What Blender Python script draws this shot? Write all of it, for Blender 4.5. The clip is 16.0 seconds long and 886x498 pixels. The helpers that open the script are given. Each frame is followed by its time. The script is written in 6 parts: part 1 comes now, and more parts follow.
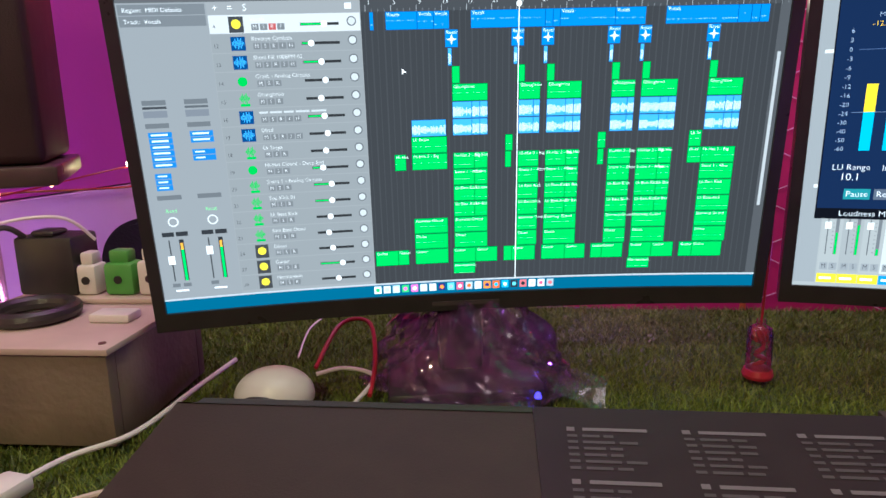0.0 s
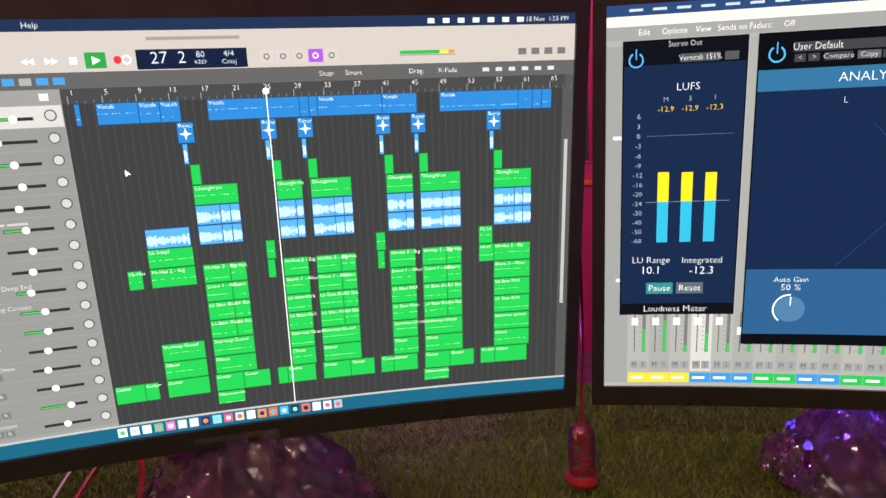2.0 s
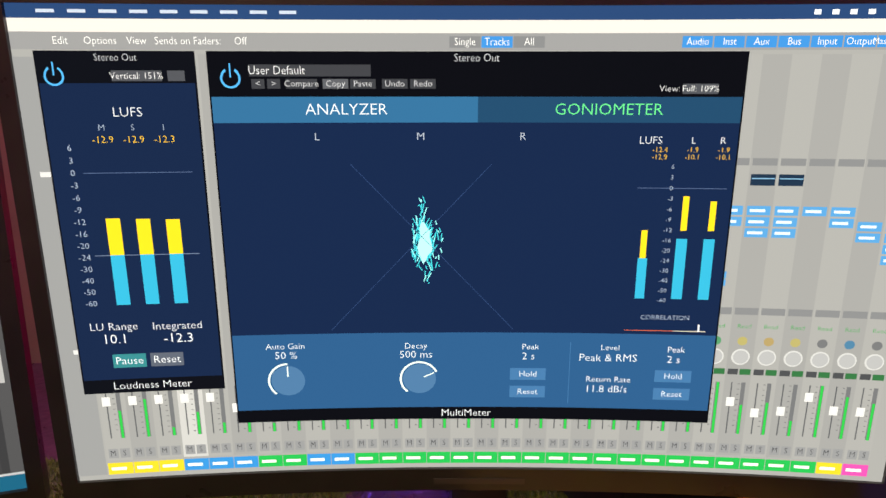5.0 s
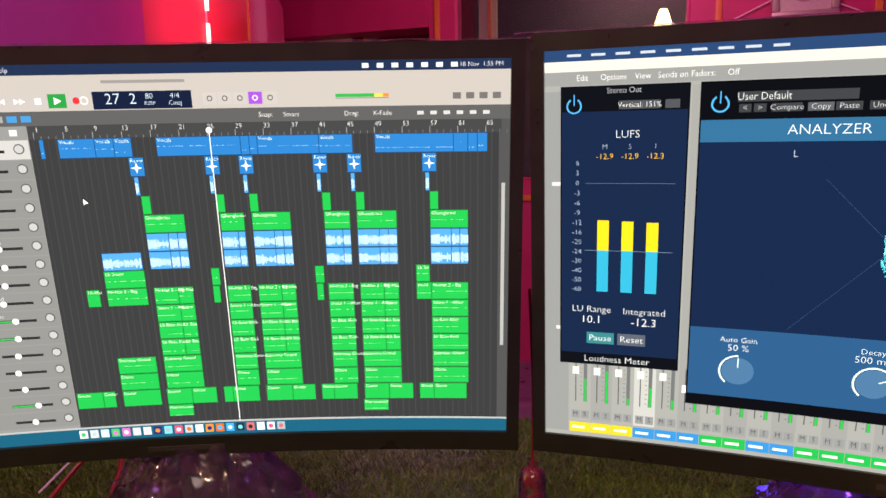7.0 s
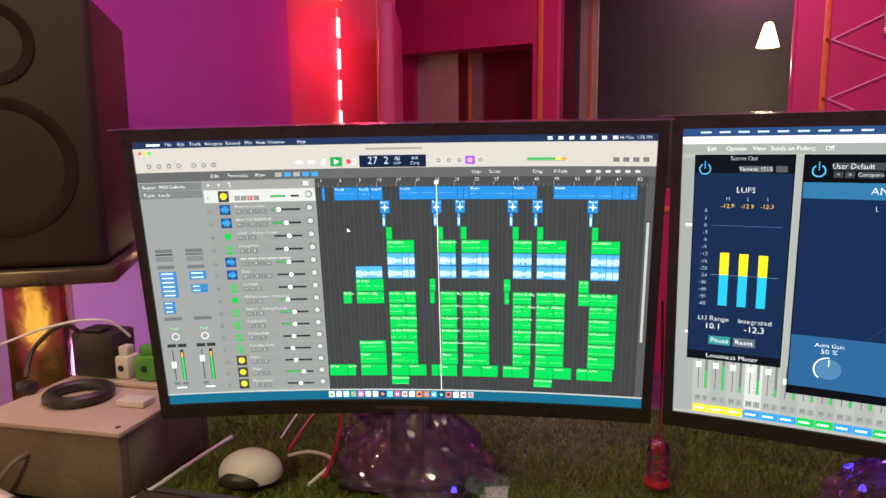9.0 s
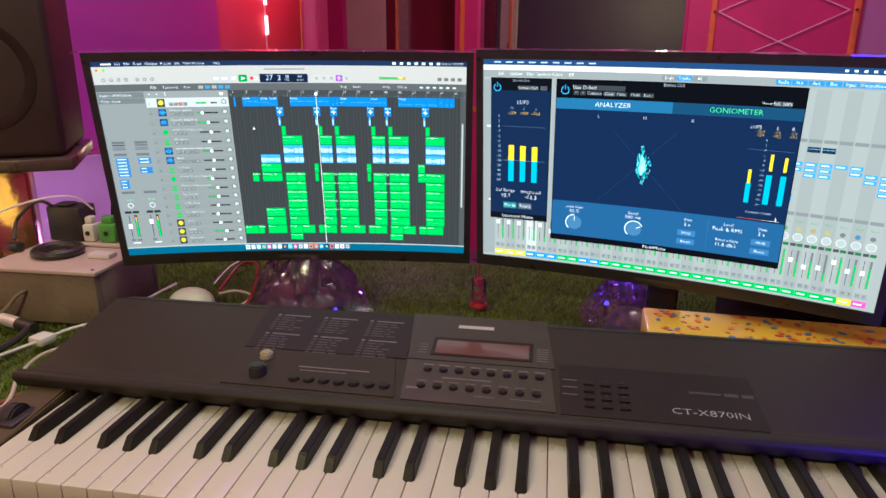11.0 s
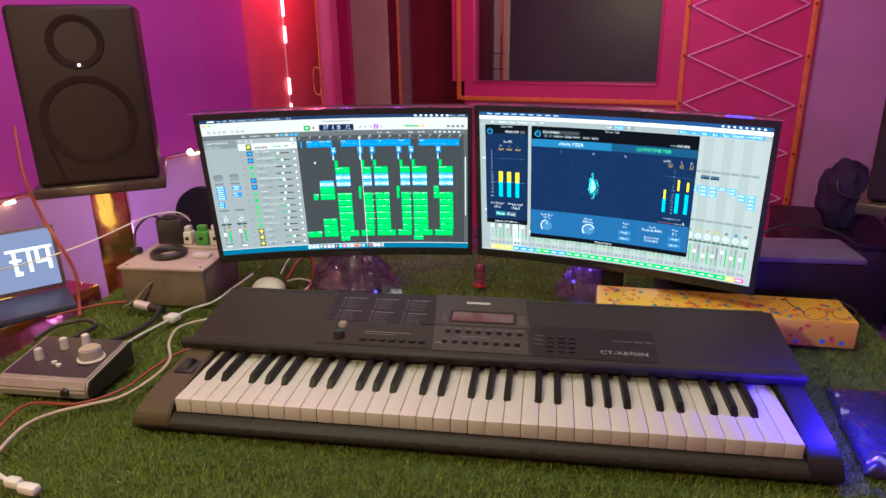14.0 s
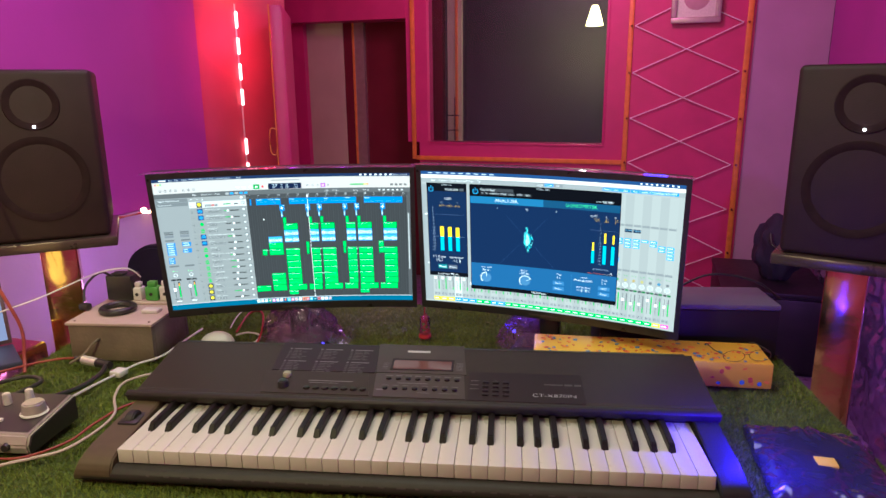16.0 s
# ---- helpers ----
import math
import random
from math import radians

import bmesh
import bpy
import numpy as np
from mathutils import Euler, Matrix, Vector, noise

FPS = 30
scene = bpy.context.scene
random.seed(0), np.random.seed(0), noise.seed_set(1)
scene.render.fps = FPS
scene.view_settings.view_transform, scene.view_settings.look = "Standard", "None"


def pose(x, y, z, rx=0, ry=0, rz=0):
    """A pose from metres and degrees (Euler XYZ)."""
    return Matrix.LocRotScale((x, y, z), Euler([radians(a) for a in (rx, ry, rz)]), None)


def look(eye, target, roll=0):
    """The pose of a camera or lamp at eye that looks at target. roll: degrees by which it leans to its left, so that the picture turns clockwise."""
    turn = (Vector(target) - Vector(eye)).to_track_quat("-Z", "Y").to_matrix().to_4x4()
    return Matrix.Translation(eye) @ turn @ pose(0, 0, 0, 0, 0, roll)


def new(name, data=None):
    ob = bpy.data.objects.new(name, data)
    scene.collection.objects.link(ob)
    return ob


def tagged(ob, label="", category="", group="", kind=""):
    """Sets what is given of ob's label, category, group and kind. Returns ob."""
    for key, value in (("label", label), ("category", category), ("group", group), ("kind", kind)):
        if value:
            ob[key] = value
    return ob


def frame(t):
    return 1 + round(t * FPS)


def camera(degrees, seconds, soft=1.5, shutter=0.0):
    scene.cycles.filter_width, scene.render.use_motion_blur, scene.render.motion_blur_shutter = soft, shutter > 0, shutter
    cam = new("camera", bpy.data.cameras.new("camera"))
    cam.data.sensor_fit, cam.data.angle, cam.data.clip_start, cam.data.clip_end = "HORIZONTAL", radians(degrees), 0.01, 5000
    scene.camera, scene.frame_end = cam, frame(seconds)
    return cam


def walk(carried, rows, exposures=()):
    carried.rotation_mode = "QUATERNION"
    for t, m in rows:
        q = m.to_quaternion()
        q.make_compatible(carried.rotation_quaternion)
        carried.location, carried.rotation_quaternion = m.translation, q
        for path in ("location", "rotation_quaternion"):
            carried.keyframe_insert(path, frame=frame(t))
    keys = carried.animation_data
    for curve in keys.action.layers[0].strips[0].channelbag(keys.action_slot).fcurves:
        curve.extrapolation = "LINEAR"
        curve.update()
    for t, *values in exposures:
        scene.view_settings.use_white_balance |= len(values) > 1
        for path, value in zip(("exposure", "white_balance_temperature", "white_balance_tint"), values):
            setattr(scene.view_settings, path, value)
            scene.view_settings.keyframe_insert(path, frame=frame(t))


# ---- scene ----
cam = camera(67.4, 16.0)
PATH = [
    (0, (0.1841, 0.0088, 1.0386), (-0.4378, 1.8670, 0.6379), -1.32),
    (0.5, (0.1842, 0.0219, 1.0844), (-0.3964, 1.9073, 0.7555), -2.44),
    (1, (0.1910, 0.0343, 1.0822), (-0.3868, 1.9196, 0.7475), -1.85),
    (1.5, (0.2133, 0.0753, 1.0779), (-0.2422, 1.9989, 0.7739), -2.00),
    (2, (0.2555, 0.1196, 1.0801), (-0.0667, 2.0695, 0.7731), -2.64),
    (2.5, (0.3047, 0.1590, 1.0798), (0.1210, 2.1314, 0.8047), -1.96),
    (3, (0.3480, 0.1853, 1.0809), (0.2825, 2.1631, 0.7915), -0.99),
    (3.5, (0.3958, 0.2070, 1.0785), (0.4878, 2.1820, 0.7770), -0.27),
    (3.7, (0.4194, 0.2161, 1.0810), (0.5780, 2.1894, 0.7970), -0.22),
    (5.8, (0.5082, 0.2328, 1.0975), (0.5706, 2.2026, 0.7568), -2.65),
    (6, (0.4942, 0.2248, 1.0946), (0.4788, 2.2016, 0.7913), -2.25),
    (6.5, (0.4441, 0.1936, 1.1006), (0.1211, 2.1482, 0.8265), -1.96),
    (7, (0.3778, 0.1457, 1.1028), (-0.2496, 2.0230, 0.8161), -0.88),
    (7.5, (0.3273, 0.0922, 1.1001), (-0.4808, 1.9061, 0.8620), -0.50),
    (8, (0.3035, 0.0396, 1.1190), (-0.5668, 1.8271, 0.9012), 0.15),
    (8.2, (0.3049, 0.0212, 1.1210), (-0.5882, 1.7953, 0.8861), 0.36),
    (10.3, (0.5480, -0.2009, 1.1938), (-0.1861, 1.6121, 0.7770), -0.68),
    (10.5, (0.5683, -0.2271, 1.1901), (-0.1527, 1.5777, 0.7177), -0.21),
    (11, (0.5843, -0.2885, 1.1754), (-0.1007, 1.5047, 0.6140), 0.44),
    (11.5, (0.5981, -0.3781, 1.1922), (-0.0314, 1.4051, 0.5409), 0.75),
    (12, (0.6313, -0.4532, 1.2295), (0.0387, 1.3235, 0.5278), 0.46),
    (12.5, (0.6521, -0.5219, 1.2529), (0.0305, 1.2360, 0.5293), -0.07),
    (13, (0.6671, -0.5558, 1.2788), (-0.0040, 1.1863, 0.5613), 0.07),
    (13.5, (0.6766, -0.5866, 1.3082), (0.0145, 1.1764, 0.6347), -0.35),
    (14, (0.6877, -0.6170, 1.3342), (0.0124, 1.1505, 0.6863), -0.95),
    (14.5, (0.7153, -0.6408, 1.3420), (0.0454, 1.1485, 0.7507), -0.37),
    (15, (0.7230, -0.6456, 1.3433), (0.0841, 1.1657, 0.7857), -0.22),
    (15.5, (0.7392, -0.6523, 1.3456), (0.1167, 1.1829, 0.8512), -0.32),
    (16, (0.7454, -0.6637, 1.3423), (0.1622, 1.1872, 0.8587), -0.58),
]

walk(cam, [(t, look(eye, target, roll)) for t, eye, target, roll in PATH], [(0, 0.28, 5700, 1), (0.5, 0.06, 6200, 5), (1.0, 0.05, 6700, 8), (3.5, -0.06, 7200, 9), (8.2, 0.04, 7200, 7), (10.4, 0.30, 6000, -4), (11.5, 0.20, 6000, -4), (13, 0.44, 5950, -5), (16, 0.51, 5750, -8)])

# ---- world and light ----
world = bpy.data.worlds.new("night")
scene.world = world
world.use_nodes = True
world.node_tree.nodes["Background"].inputs[0].default_value = (0.22, 0.20, 0.24, 1)
world.node_tree.nodes["Background"].inputs[1].default_value = 0.05


def lamp(name, kind, place, energy, colour, size=0.1, target=None):
    data = bpy.data.lights.new(name, kind)
    data.energy, data.color = energy, colour
    if kind == "AREA":
        data.size = size
    else:
        data.shadow_soft_size = size
    ob = new(name, data)
    ob.matrix_world = look(place, target) if target else pose(*place)
    return tagged(ob, kind="structure")


lamp("ceiling_bulb_light", "POINT", (0.05, -0.82, 1.72), 27, (1.0, 0.81, 0.40), 0.03)
# added overhead fill that lifts the dark levels; no fixture stands for it
lamp("soft_fill_light", "AREA", (0.2, 0.3, 2.55), 15.0, (1.0, 0.92, 0.76), 1.2, (0.2, 0.3, 0))
# added pink fill aimed at the far wall to brighten it; no tube hangs here
lamp("pink_wall_fill", "AREA", (0.25, 2.35, 2.5), 17, (1.0, 0.20, 0.60), 0.5, (0.25, 3.5, 1.2))
lamp("booth_bulb_light", "POINT", (0.345, 3.88, 1.6), 9, (1.0, 0.84, 0.6), 0.04)
lamp("purple_wall_light", "AREA", (-0.35, 0.9, 2.35), 4.6, (0.92, 0.07, 0.86), 0.5, (-1.13, 0.9, 1.35))
lamp("purple_low_light", "POINT", (-0.85, 1.05, 0.72), 0.9, (0.70, 0.25, 1.0), 0.05)
lamp("red_strip_light", "POINT", (-0.95, 2.12, 1.55), 3.2, (1.0, 0.06, 0.14), 0.08)
lamp("blue_side_light", "POINT", (0.908, 0.268, 0.872), 2.6, (0.03, 0.008, 1.0), 0.008)
lamp("violet_desk_light", "POINT", (0.13, 0.78, 0.87), 0.5, (0.4, 0.12, 1.0), 0.01)
lamp("violet_desk_light", "POINT", (0.500, 0.690, 0.872), 0.22, (0.3, 0.10, 1.0), 0.01)
lamp("violet_gift_light", "POINT", (0.66, 0.66, 0.875), 0.05, (0.35, 0.10, 1.0), 0.01)
lamp("violet_side_light", "POINT", (1.40, 1.75, 0.6), 4.0, (0.55, 0.15, 1.0), 0.02)
lamp("warm_low_light", "POINT", (-0.50, 0.30, 0.95), 0.3, (1.0, 0.66, 0.2), 0.08)

# ---- materials ----
def material(name, colour, rough=0.6, metal=0.0, spec=0.5, vary=0.12, scale=30.0, bump=0.0, bump_scale=200.0, coat=0.0, island=0.0):
    m = bpy.data.materials.new(name)
    m.use_nodes = True
    n, l = m.node_tree.nodes, m.node_tree.links
    b = n["Principled BSDF"]
    b.inputs["Roughness"].default_value, b.inputs["Metallic"].default_value = rough, metal
    b.inputs["Coat Weight"].default_value, b.inputs["Specular IOR Level"].default_value = coat, spec
    tc = n.new("ShaderNodeTexCoord")
    no = n.new("ShaderNodeTexNoise")
    no.inputs["Scale"].default_value, no.inputs["Detail"].default_value = scale, 5
    l.new(tc.outputs["Object"], no.inputs["Vector"])
    hs = n.new("ShaderNodeHueSaturation")
    hs.inputs["Color"].default_value = (*colour, 1)
    mr = n.new("ShaderNodeMapRange")
    mr.inputs[3].default_value, mr.inputs[4].default_value = 1 - 2 * vary, 1 + 2 * vary
    l.new(no.outputs["Fac"], mr.inputs[0])
    last = mr.outputs[0]
    if island:
        ge = n.new("ShaderNodeNewGeometry")
        m2 = n.new("ShaderNodeMapRange")
        m2.inputs[3].default_value, m2.inputs[4].default_value = 1 - island, 1 + island
        l.new(ge.outputs["Random Per Island"], m2.inputs[0])
        mu = n.new("ShaderNodeMath")
        mu.operation = "MULTIPLY"
        l.new(last, mu.inputs[0]), l.new(m2.outputs[0], mu.inputs[1])
        last = mu.outputs[0]
    l.new(last, hs.inputs["Value"])
    l.new(hs.outputs[0], b.inputs["Base Color"])
    r2 = n.new("ShaderNodeMapRange")
    r2.inputs[3].default_value, r2.inputs[4].default_value = max(0.02, rough - 0.08), min(1, rough + 0.08)
    l.new(no.outputs["Fac"], r2.inputs[0]), l.new(r2.outputs[0], b.inputs["Roughness"])
    if bump:
        n2 = n.new("ShaderNodeTexNoise")
        n2.inputs["Scale"].default_value, n2.inputs["Detail"].default_value = bump_scale, 4
        l.new(tc.outputs["Object"], n2.inputs["Vector"])
        bp = n.new("ShaderNodeBump")
        bp.inputs["Strength"].default_value, bp.inputs["Distance"].default_value = bump, 0.004
        l.new(n2.outputs["Fac"], bp.inputs["Height"]), l.new(bp.outputs[0], b.inputs["Normal"])
    return m


def glow(name, colour, strength=1.0):
    m = bpy.data.materials.new(name)
    m.use_nodes = True
    n, l = m.node_tree.nodes, m.node_tree.links
    n.remove(n["Principled BSDF"])
    e = n.new("ShaderNodeEmission")
    e.inputs[0].default_value, e.inputs[1].default_value = (*colour, 1), strength
    l.new(e.outputs[0], n["Material Output"].inputs[0])
    return m


def hexc(h):
    return tuple(((int(h[i:i + 2], 16) / 255 + 0.055) / 1.055) ** 2.4 if int(h[i:i + 2], 16) > 10 else int(h[i:i + 2], 16) / 255 / 12.92 for i in (0, 2, 4))


# purple and red light on the side wall is put into these two colours
PURPLE_WALL = material("purple-lit wall colour", (0.42, 0.05, 0.36), 0.75, vary=0.08, scale=3, bump=0.15, bump_scale=90)
RED_WALL = material("red-lit wall colour", (0.60, 0.10, 0.17), 0.7, vary=0.08, scale=4, bump=0.15, bump_scale=90)
# white lower wall; the purple light on it is put into the lilac tint
LILAC = material("purple-lit white lower wall", (0.62, 0.5, 0.66), 0.7, vary=0.08, scale=4, bump=0.2, bump_scale=60)
PINK = material("pink leatherette", (0.55, 0.030, 0.17), 0.42, vary=0.1, scale=7, bump=0.25, bump_scale=140)
MAROON = material("dark maroon laminate", (0.14, 0.02, 0.03), 0.18, vary=0.1, scale=5)
BEIGE = material("beige plaster", (0.50, 0.56, 0.30), 0.7, vary=0.08, scale=5, bump=0.1)
PALE = material("pale wall paint", (0.46, 0.30, 0.44), 0.7, vary=0.08, scale=4, bump=0.15, bump_scale=80)
ORANGE = material("orange trim tape", (0.72, 0.26, 0.05), 0.4, vary=0.15, scale=30)
GREY_STRIP = material("grey metal strip", (0.4, 0.36, 0.3), 0.4, 0.6)
BOOTH = material("booth dark lining", (0.075, 0.07, 0.09), 0.85, vary=0.2, scale=12, bump=0.3)
FLOORM = material("crumpled sheet floor", (0.17, 0.10, 0.19), 0.3, vary=0.4, scale=14, bump=1.0, bump_scale=28)
CEIL = material("ceiling paint", (0.5, 0.42, 0.42), 0.8, vary=0.06, scale=3)
CORD = material("white cord", (0.85, 0.75, 0.75), 0.5)
BLACK = material("black plastic", (0.026, 0.023, 0.022), 0.38, vary=0.2, scale=60, bump=0.12, bump_scale=900)
BEZEL = material("monitor bezel plastic", (0.030, 0.026, 0.026), 0.3, vary=0.15, scale=40)
KBODY = material("keyboard charcoal plastic", (0.030, 0.025, 0.021), 0.5, spec=0.25, vary=0.15, scale=50, bump=0.15, bump_scale=1200)
KPANEL = material("keyboard panel plastic", (0.040, 0.031, 0.026), 0.55, spec=0.14, vary=0.12, scale=60, bump=0.08, bump_scale=900)
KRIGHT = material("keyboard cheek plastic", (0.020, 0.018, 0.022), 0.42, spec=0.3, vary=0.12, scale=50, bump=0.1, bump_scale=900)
KDARK = material("keyboard gloss panel", (0.026, 0.017, 0.017), 0.45, spec=0.2, vary=0.1, scale=50)
# left cheek only: charcoal plastic with yellow light put into its brown
KWARM = material("warm-lit cheek plastic", (0.085, 0.060, 0.034), 0.45, spec=0.35, vary=0.12, scale=50)
KMID = material("keyboard display panel plastic", (0.056, 0.044, 0.037), 0.42, spec=0.3, vary=0.12, scale=50)
WHITE_KEY = material("white key plastic", (0.55, 0.505, 0.455), 0.28, vary=0.03, scale=20)
BLACK_KEY = material("black key plastic", (0.016, 0.012, 0.011), 0.42, spec=0.16, vary=0.2, scale=60)
PRINT = material("printed grey lettering", (0.42, 0.40, 0.40), 0.5, vary=0.1)
PRINT_DIM = material("printed dim lettering", (0.060, 0.050, 0.048), 0.5, vary=0.1)
PRINT_SOFT = material("printed soft lettering", (0.14, 0.125, 0.125), 0.5, vary=0.1)
LCD = material("display glass", (0.13, 0.055, 0.05), 0.15, vary=0.1, coat=0.5)
GRASS = material("artificial grass blades", (0.145, 0.185, 0.018), 0.55, vary=0.22, scale=5, island=0.35)
TURF = material("grass mat backing", (0.05, 0.075, 0.014), 0.9, vary=0.35, scale=60, bump=0.6, bump_scale=300)
WOOD_EDGE = material("table edge laminate", (0.30, 0.17, 0.05), 0.35, vary=0.2, scale=8)
PLY = material("raw plywood", (0.17, 0.13, 0.09), 0.65, vary=0.32, scale=14, bump=0.3, bump_scale=120)
PLYTOP = material("pale laminate board", (0.5, 0.39, 0.34), 0.5, vary=0.1, scale=20)
WHITEP = material("white plastic", (0.66, 0.63, 0.6), 0.35, vary=0.04)
GREENP = material("green plastic", (0.09, 0.33, 0.06), 0.4, vary=0.1)
REDP = material("red plastic", (0.42, 0.02, 0.03), 0.35, vary=0.1)
REDCABLE = material("red cable", (0.26, 0.045, 0.03), 0.45)
SILVER = material("brushed metal", (0.72, 0.69, 0.64), 0.35, 0.45, vary=0.1, scale=120)
ALU = material("warm grey aluminium", (0.5, 0.45, 0.39), 0.4, 0.5, vary=0.1, scale=50)
GOLD = material("gold foil", (0.78, 0.62, 0.24), 0.17, 1.0, vary=0.2, scale=9, bump=0.9, bump_scale=11)
SPK = material("loudspeaker black vinyl", (0.030, 0.014, 0.015), 0.55, spec=0.3, vary=0.2, scale=20, bump=0.2, bump_scale=400)
CONE = material("loudspeaker cone", (0.027, 0.014, 0.015), 0.8, spec=0.1, vary=0.2, scale=40)
GIFTP = material("yellow gift wrap", (0.78, 0.45, 0.04), 0.4, vary=0.08, scale=8)
DOTS = [material("wrap dot " + c, v, 0.4) for c, v in (("red", (0.6, 0.08, 0.05)), ("blue", (0.08, 0.2, 0.45)), ("orange", (0.8, 0.22, 0.04)))]
BOOK = material("brown book cover", (0.10, 0.035, 0.03), 0.5, vary=0.15, scale=20, bump=0.2)
PAPER = material("page edge paper", (0.6, 0.5, 0.2), 0.8)
NAVY = material("navy padded fabric", (0.018, 0.016, 0.035), 0.8, vary=0.25, scale=15, bump=0.4)
CABINET = material("dark cabinet laminate", (0.010, 0.008, 0.012), 0.5, vary=0.2)


def film_plastic():
    m = bpy.data.materials.new("clear plastic wrap")
    m.use_nodes = True
    n, l = m.node_tree.nodes, m.node_tree.links
    n.remove(n["Principled BSDF"])
    t, g, mix, fr, ad = n.new("ShaderNodeBsdfTransparent"), n.new("ShaderNodeBsdfGlossy"), n.new("ShaderNodeMixShader"), n.new("ShaderNodeFresnel"), n.new("ShaderNodeMath")
    t.inputs[0].default_value, g.inputs["Roughness"].default_value, fr.inputs[0].default_value = (0.97, 0.93, 0.98, 1), 0.06, 1.5
    g.inputs[0].default_value = (0.95, 0.85, 1.0, 1)
    ad.operation, ad.use_clamp = "MULTIPLY_ADD", True
    ad.inputs[1].default_value, ad.inputs[2].default_value = 1.15, 0.012
    tc, no, bp = n.new("ShaderNodeTexCoord"), n.new("ShaderNodeTexNoise"), n.new("ShaderNodeBump")
    no.inputs["Scale"].default_value, no.inputs["Detail"].default_value = 30, 3
    bp.inputs["Strength"].default_value, bp.inputs["Distance"].default_value = 0.7, 0.006
    l.new(tc.outputs["Object"], no.inputs["Vector"]), l.new(no.outputs["Fac"], bp.inputs["Height"])
    l.new(bp.outputs[0], g.inputs["Normal"]), l.new(bp.outputs[0], fr.inputs["Normal"])
    l.new(fr.outputs[0], ad.inputs[0]), l.new(ad.outputs[0], mix.inputs[0]), l.new(t.outputs[0], mix.inputs[1]), l.new(g.outputs[0], mix.inputs[2])
    # violet diffuse and tints imitate the purple sheen of light on clear film
    df, m2 = n.new("ShaderNodeBsdfDiffuse"), n.new("ShaderNodeMixShader")
    df.inputs[0].default_value, m2.inputs[0].default_value = (0.62, 0.34, 0.70, 1), 0.05
    l.new(bp.outputs[0], df.inputs["Normal"])
    l.new(mix.outputs[0], m2.inputs[1]), l.new(df.outputs[0], m2.inputs[2]), l.new(m2.outputs[0], n["Material Output"].inputs[0])
    return m


def pane_glass(tint):
    m = bpy.data.materials.new("window glass")
    m.use_nodes = True
    n, l = m.node_tree.nodes, m.node_tree.links
    n.remove(n["Principled BSDF"])
    t, g, mix, fr = n.new("ShaderNodeBsdfTransparent"), n.new("ShaderNodeBsdfGlossy"), n.new("ShaderNodeMixShader"), n.new("ShaderNodeFresnel")
    t.inputs[0].default_value, g.inputs["Roughness"].default_value, fr.inputs[0].default_value = (*tint, 1), 0.3, 1.45
    l.new(fr.outputs[0], mix.inputs[0]), l.new(t.outputs[0], mix.inputs[1]), l.new(g.outputs[0], mix.inputs[2])
    l.new(mix.outputs[0], n["Material Output"].inputs[0])
    return m


WRAP = film_plastic()
GLASS = pane_glass((0.75, 0.72, 0.8))


# ---- building helpers ----
def bm_box(x0, x1, y0, y1, z0, z1, bevel=0.0, bm=None, seg=2):
    own = bm is None
    bm = bm or bmesh.new()
    r = bmesh.ops.create_cube(bm, size=1)["verts"]
    for v in r:
        v.co = Vector(((x0 + x1) / 2 + v.co.x * (x1 - x0), (y0 + y1) / 2 + v.co.y * (y1 - y0), (z0 + z1) / 2 + v.co.z * (z1 - z0)))
    if bevel:
        es = {e for v in r for e in v.link_edges}
        bmesh.ops.bevel(bm, geom=list(es), offset=bevel, segments=seg, affect="EDGES", profile=0.5)
    return bm


def bm_cyl(r0, r1, h, seg=24, at=(0, 0, 0), bevel=0.0, bm=None, turn=None):
    tmp = bmesh.new()
    bmesh.ops.create_cone(tmp, cap_ends=True, segments=seg, radius1=r0, radius2=r1, depth=h)
    if bevel:
        es = [e for e in tmp.edges if abs(e.verts[0].co.z - e.verts[1].co.z) < 1e-6]
        bmesh.ops.bevel(tmp, geom=es, offset=bevel, segments=2, affect="EDGES")
    m = Matrix.Translation(at) @ (turn or Matrix.Identity(4)) @ Matrix.Translation((0, 0, h / 2))
    bmesh.ops.transform(tmp, matrix=m, verts=tmp.verts)
    if bm is None:
        return tmp
    me = bpy.data.meshes.new("t")
    tmp.to_mesh(me), tmp.free()
    bm.from_mesh(me)
    bpy.data.meshes.remove(me)
    return bm


def lathe(profile, seg=32, bm=None):
    bm = bm or bmesh.new()
    rings = [[bm.verts.new((r * math.cos(2 * math.pi * k / seg), r * math.sin(2 * math.pi * k / seg), z)) for k in range(seg)] for r, z in profile]
    for a, b in zip(rings, rings[1:]):
        for k in range(seg):
            bm.faces.new((a[k], a[(k + 1) % seg], b[(k + 1) % seg], b[k]))
    return bm


def bm_ring(R, r, seg=36, sec=10, at=(0, 0, 0)):
    bm = bmesh.new()
    rows = [[bm.verts.new((at[0] + (R + r * math.cos(q)) * math.cos(p), at[1] + (R + r * math.cos(q)) * math.sin(p), at[2] + r * math.sin(q))) for q in [2 * math.pi * j / sec for j in range(sec)]] for p in [2 * math.pi * i / seg for i in range(seg)]]
    for i in range(seg):
        for j in range(sec):
            bm.faces.new((rows[i][j], rows[(i + 1) % seg][j], rows[(i + 1) % seg][(j + 1) % sec], rows[i][(j + 1) % sec]))
    return bm


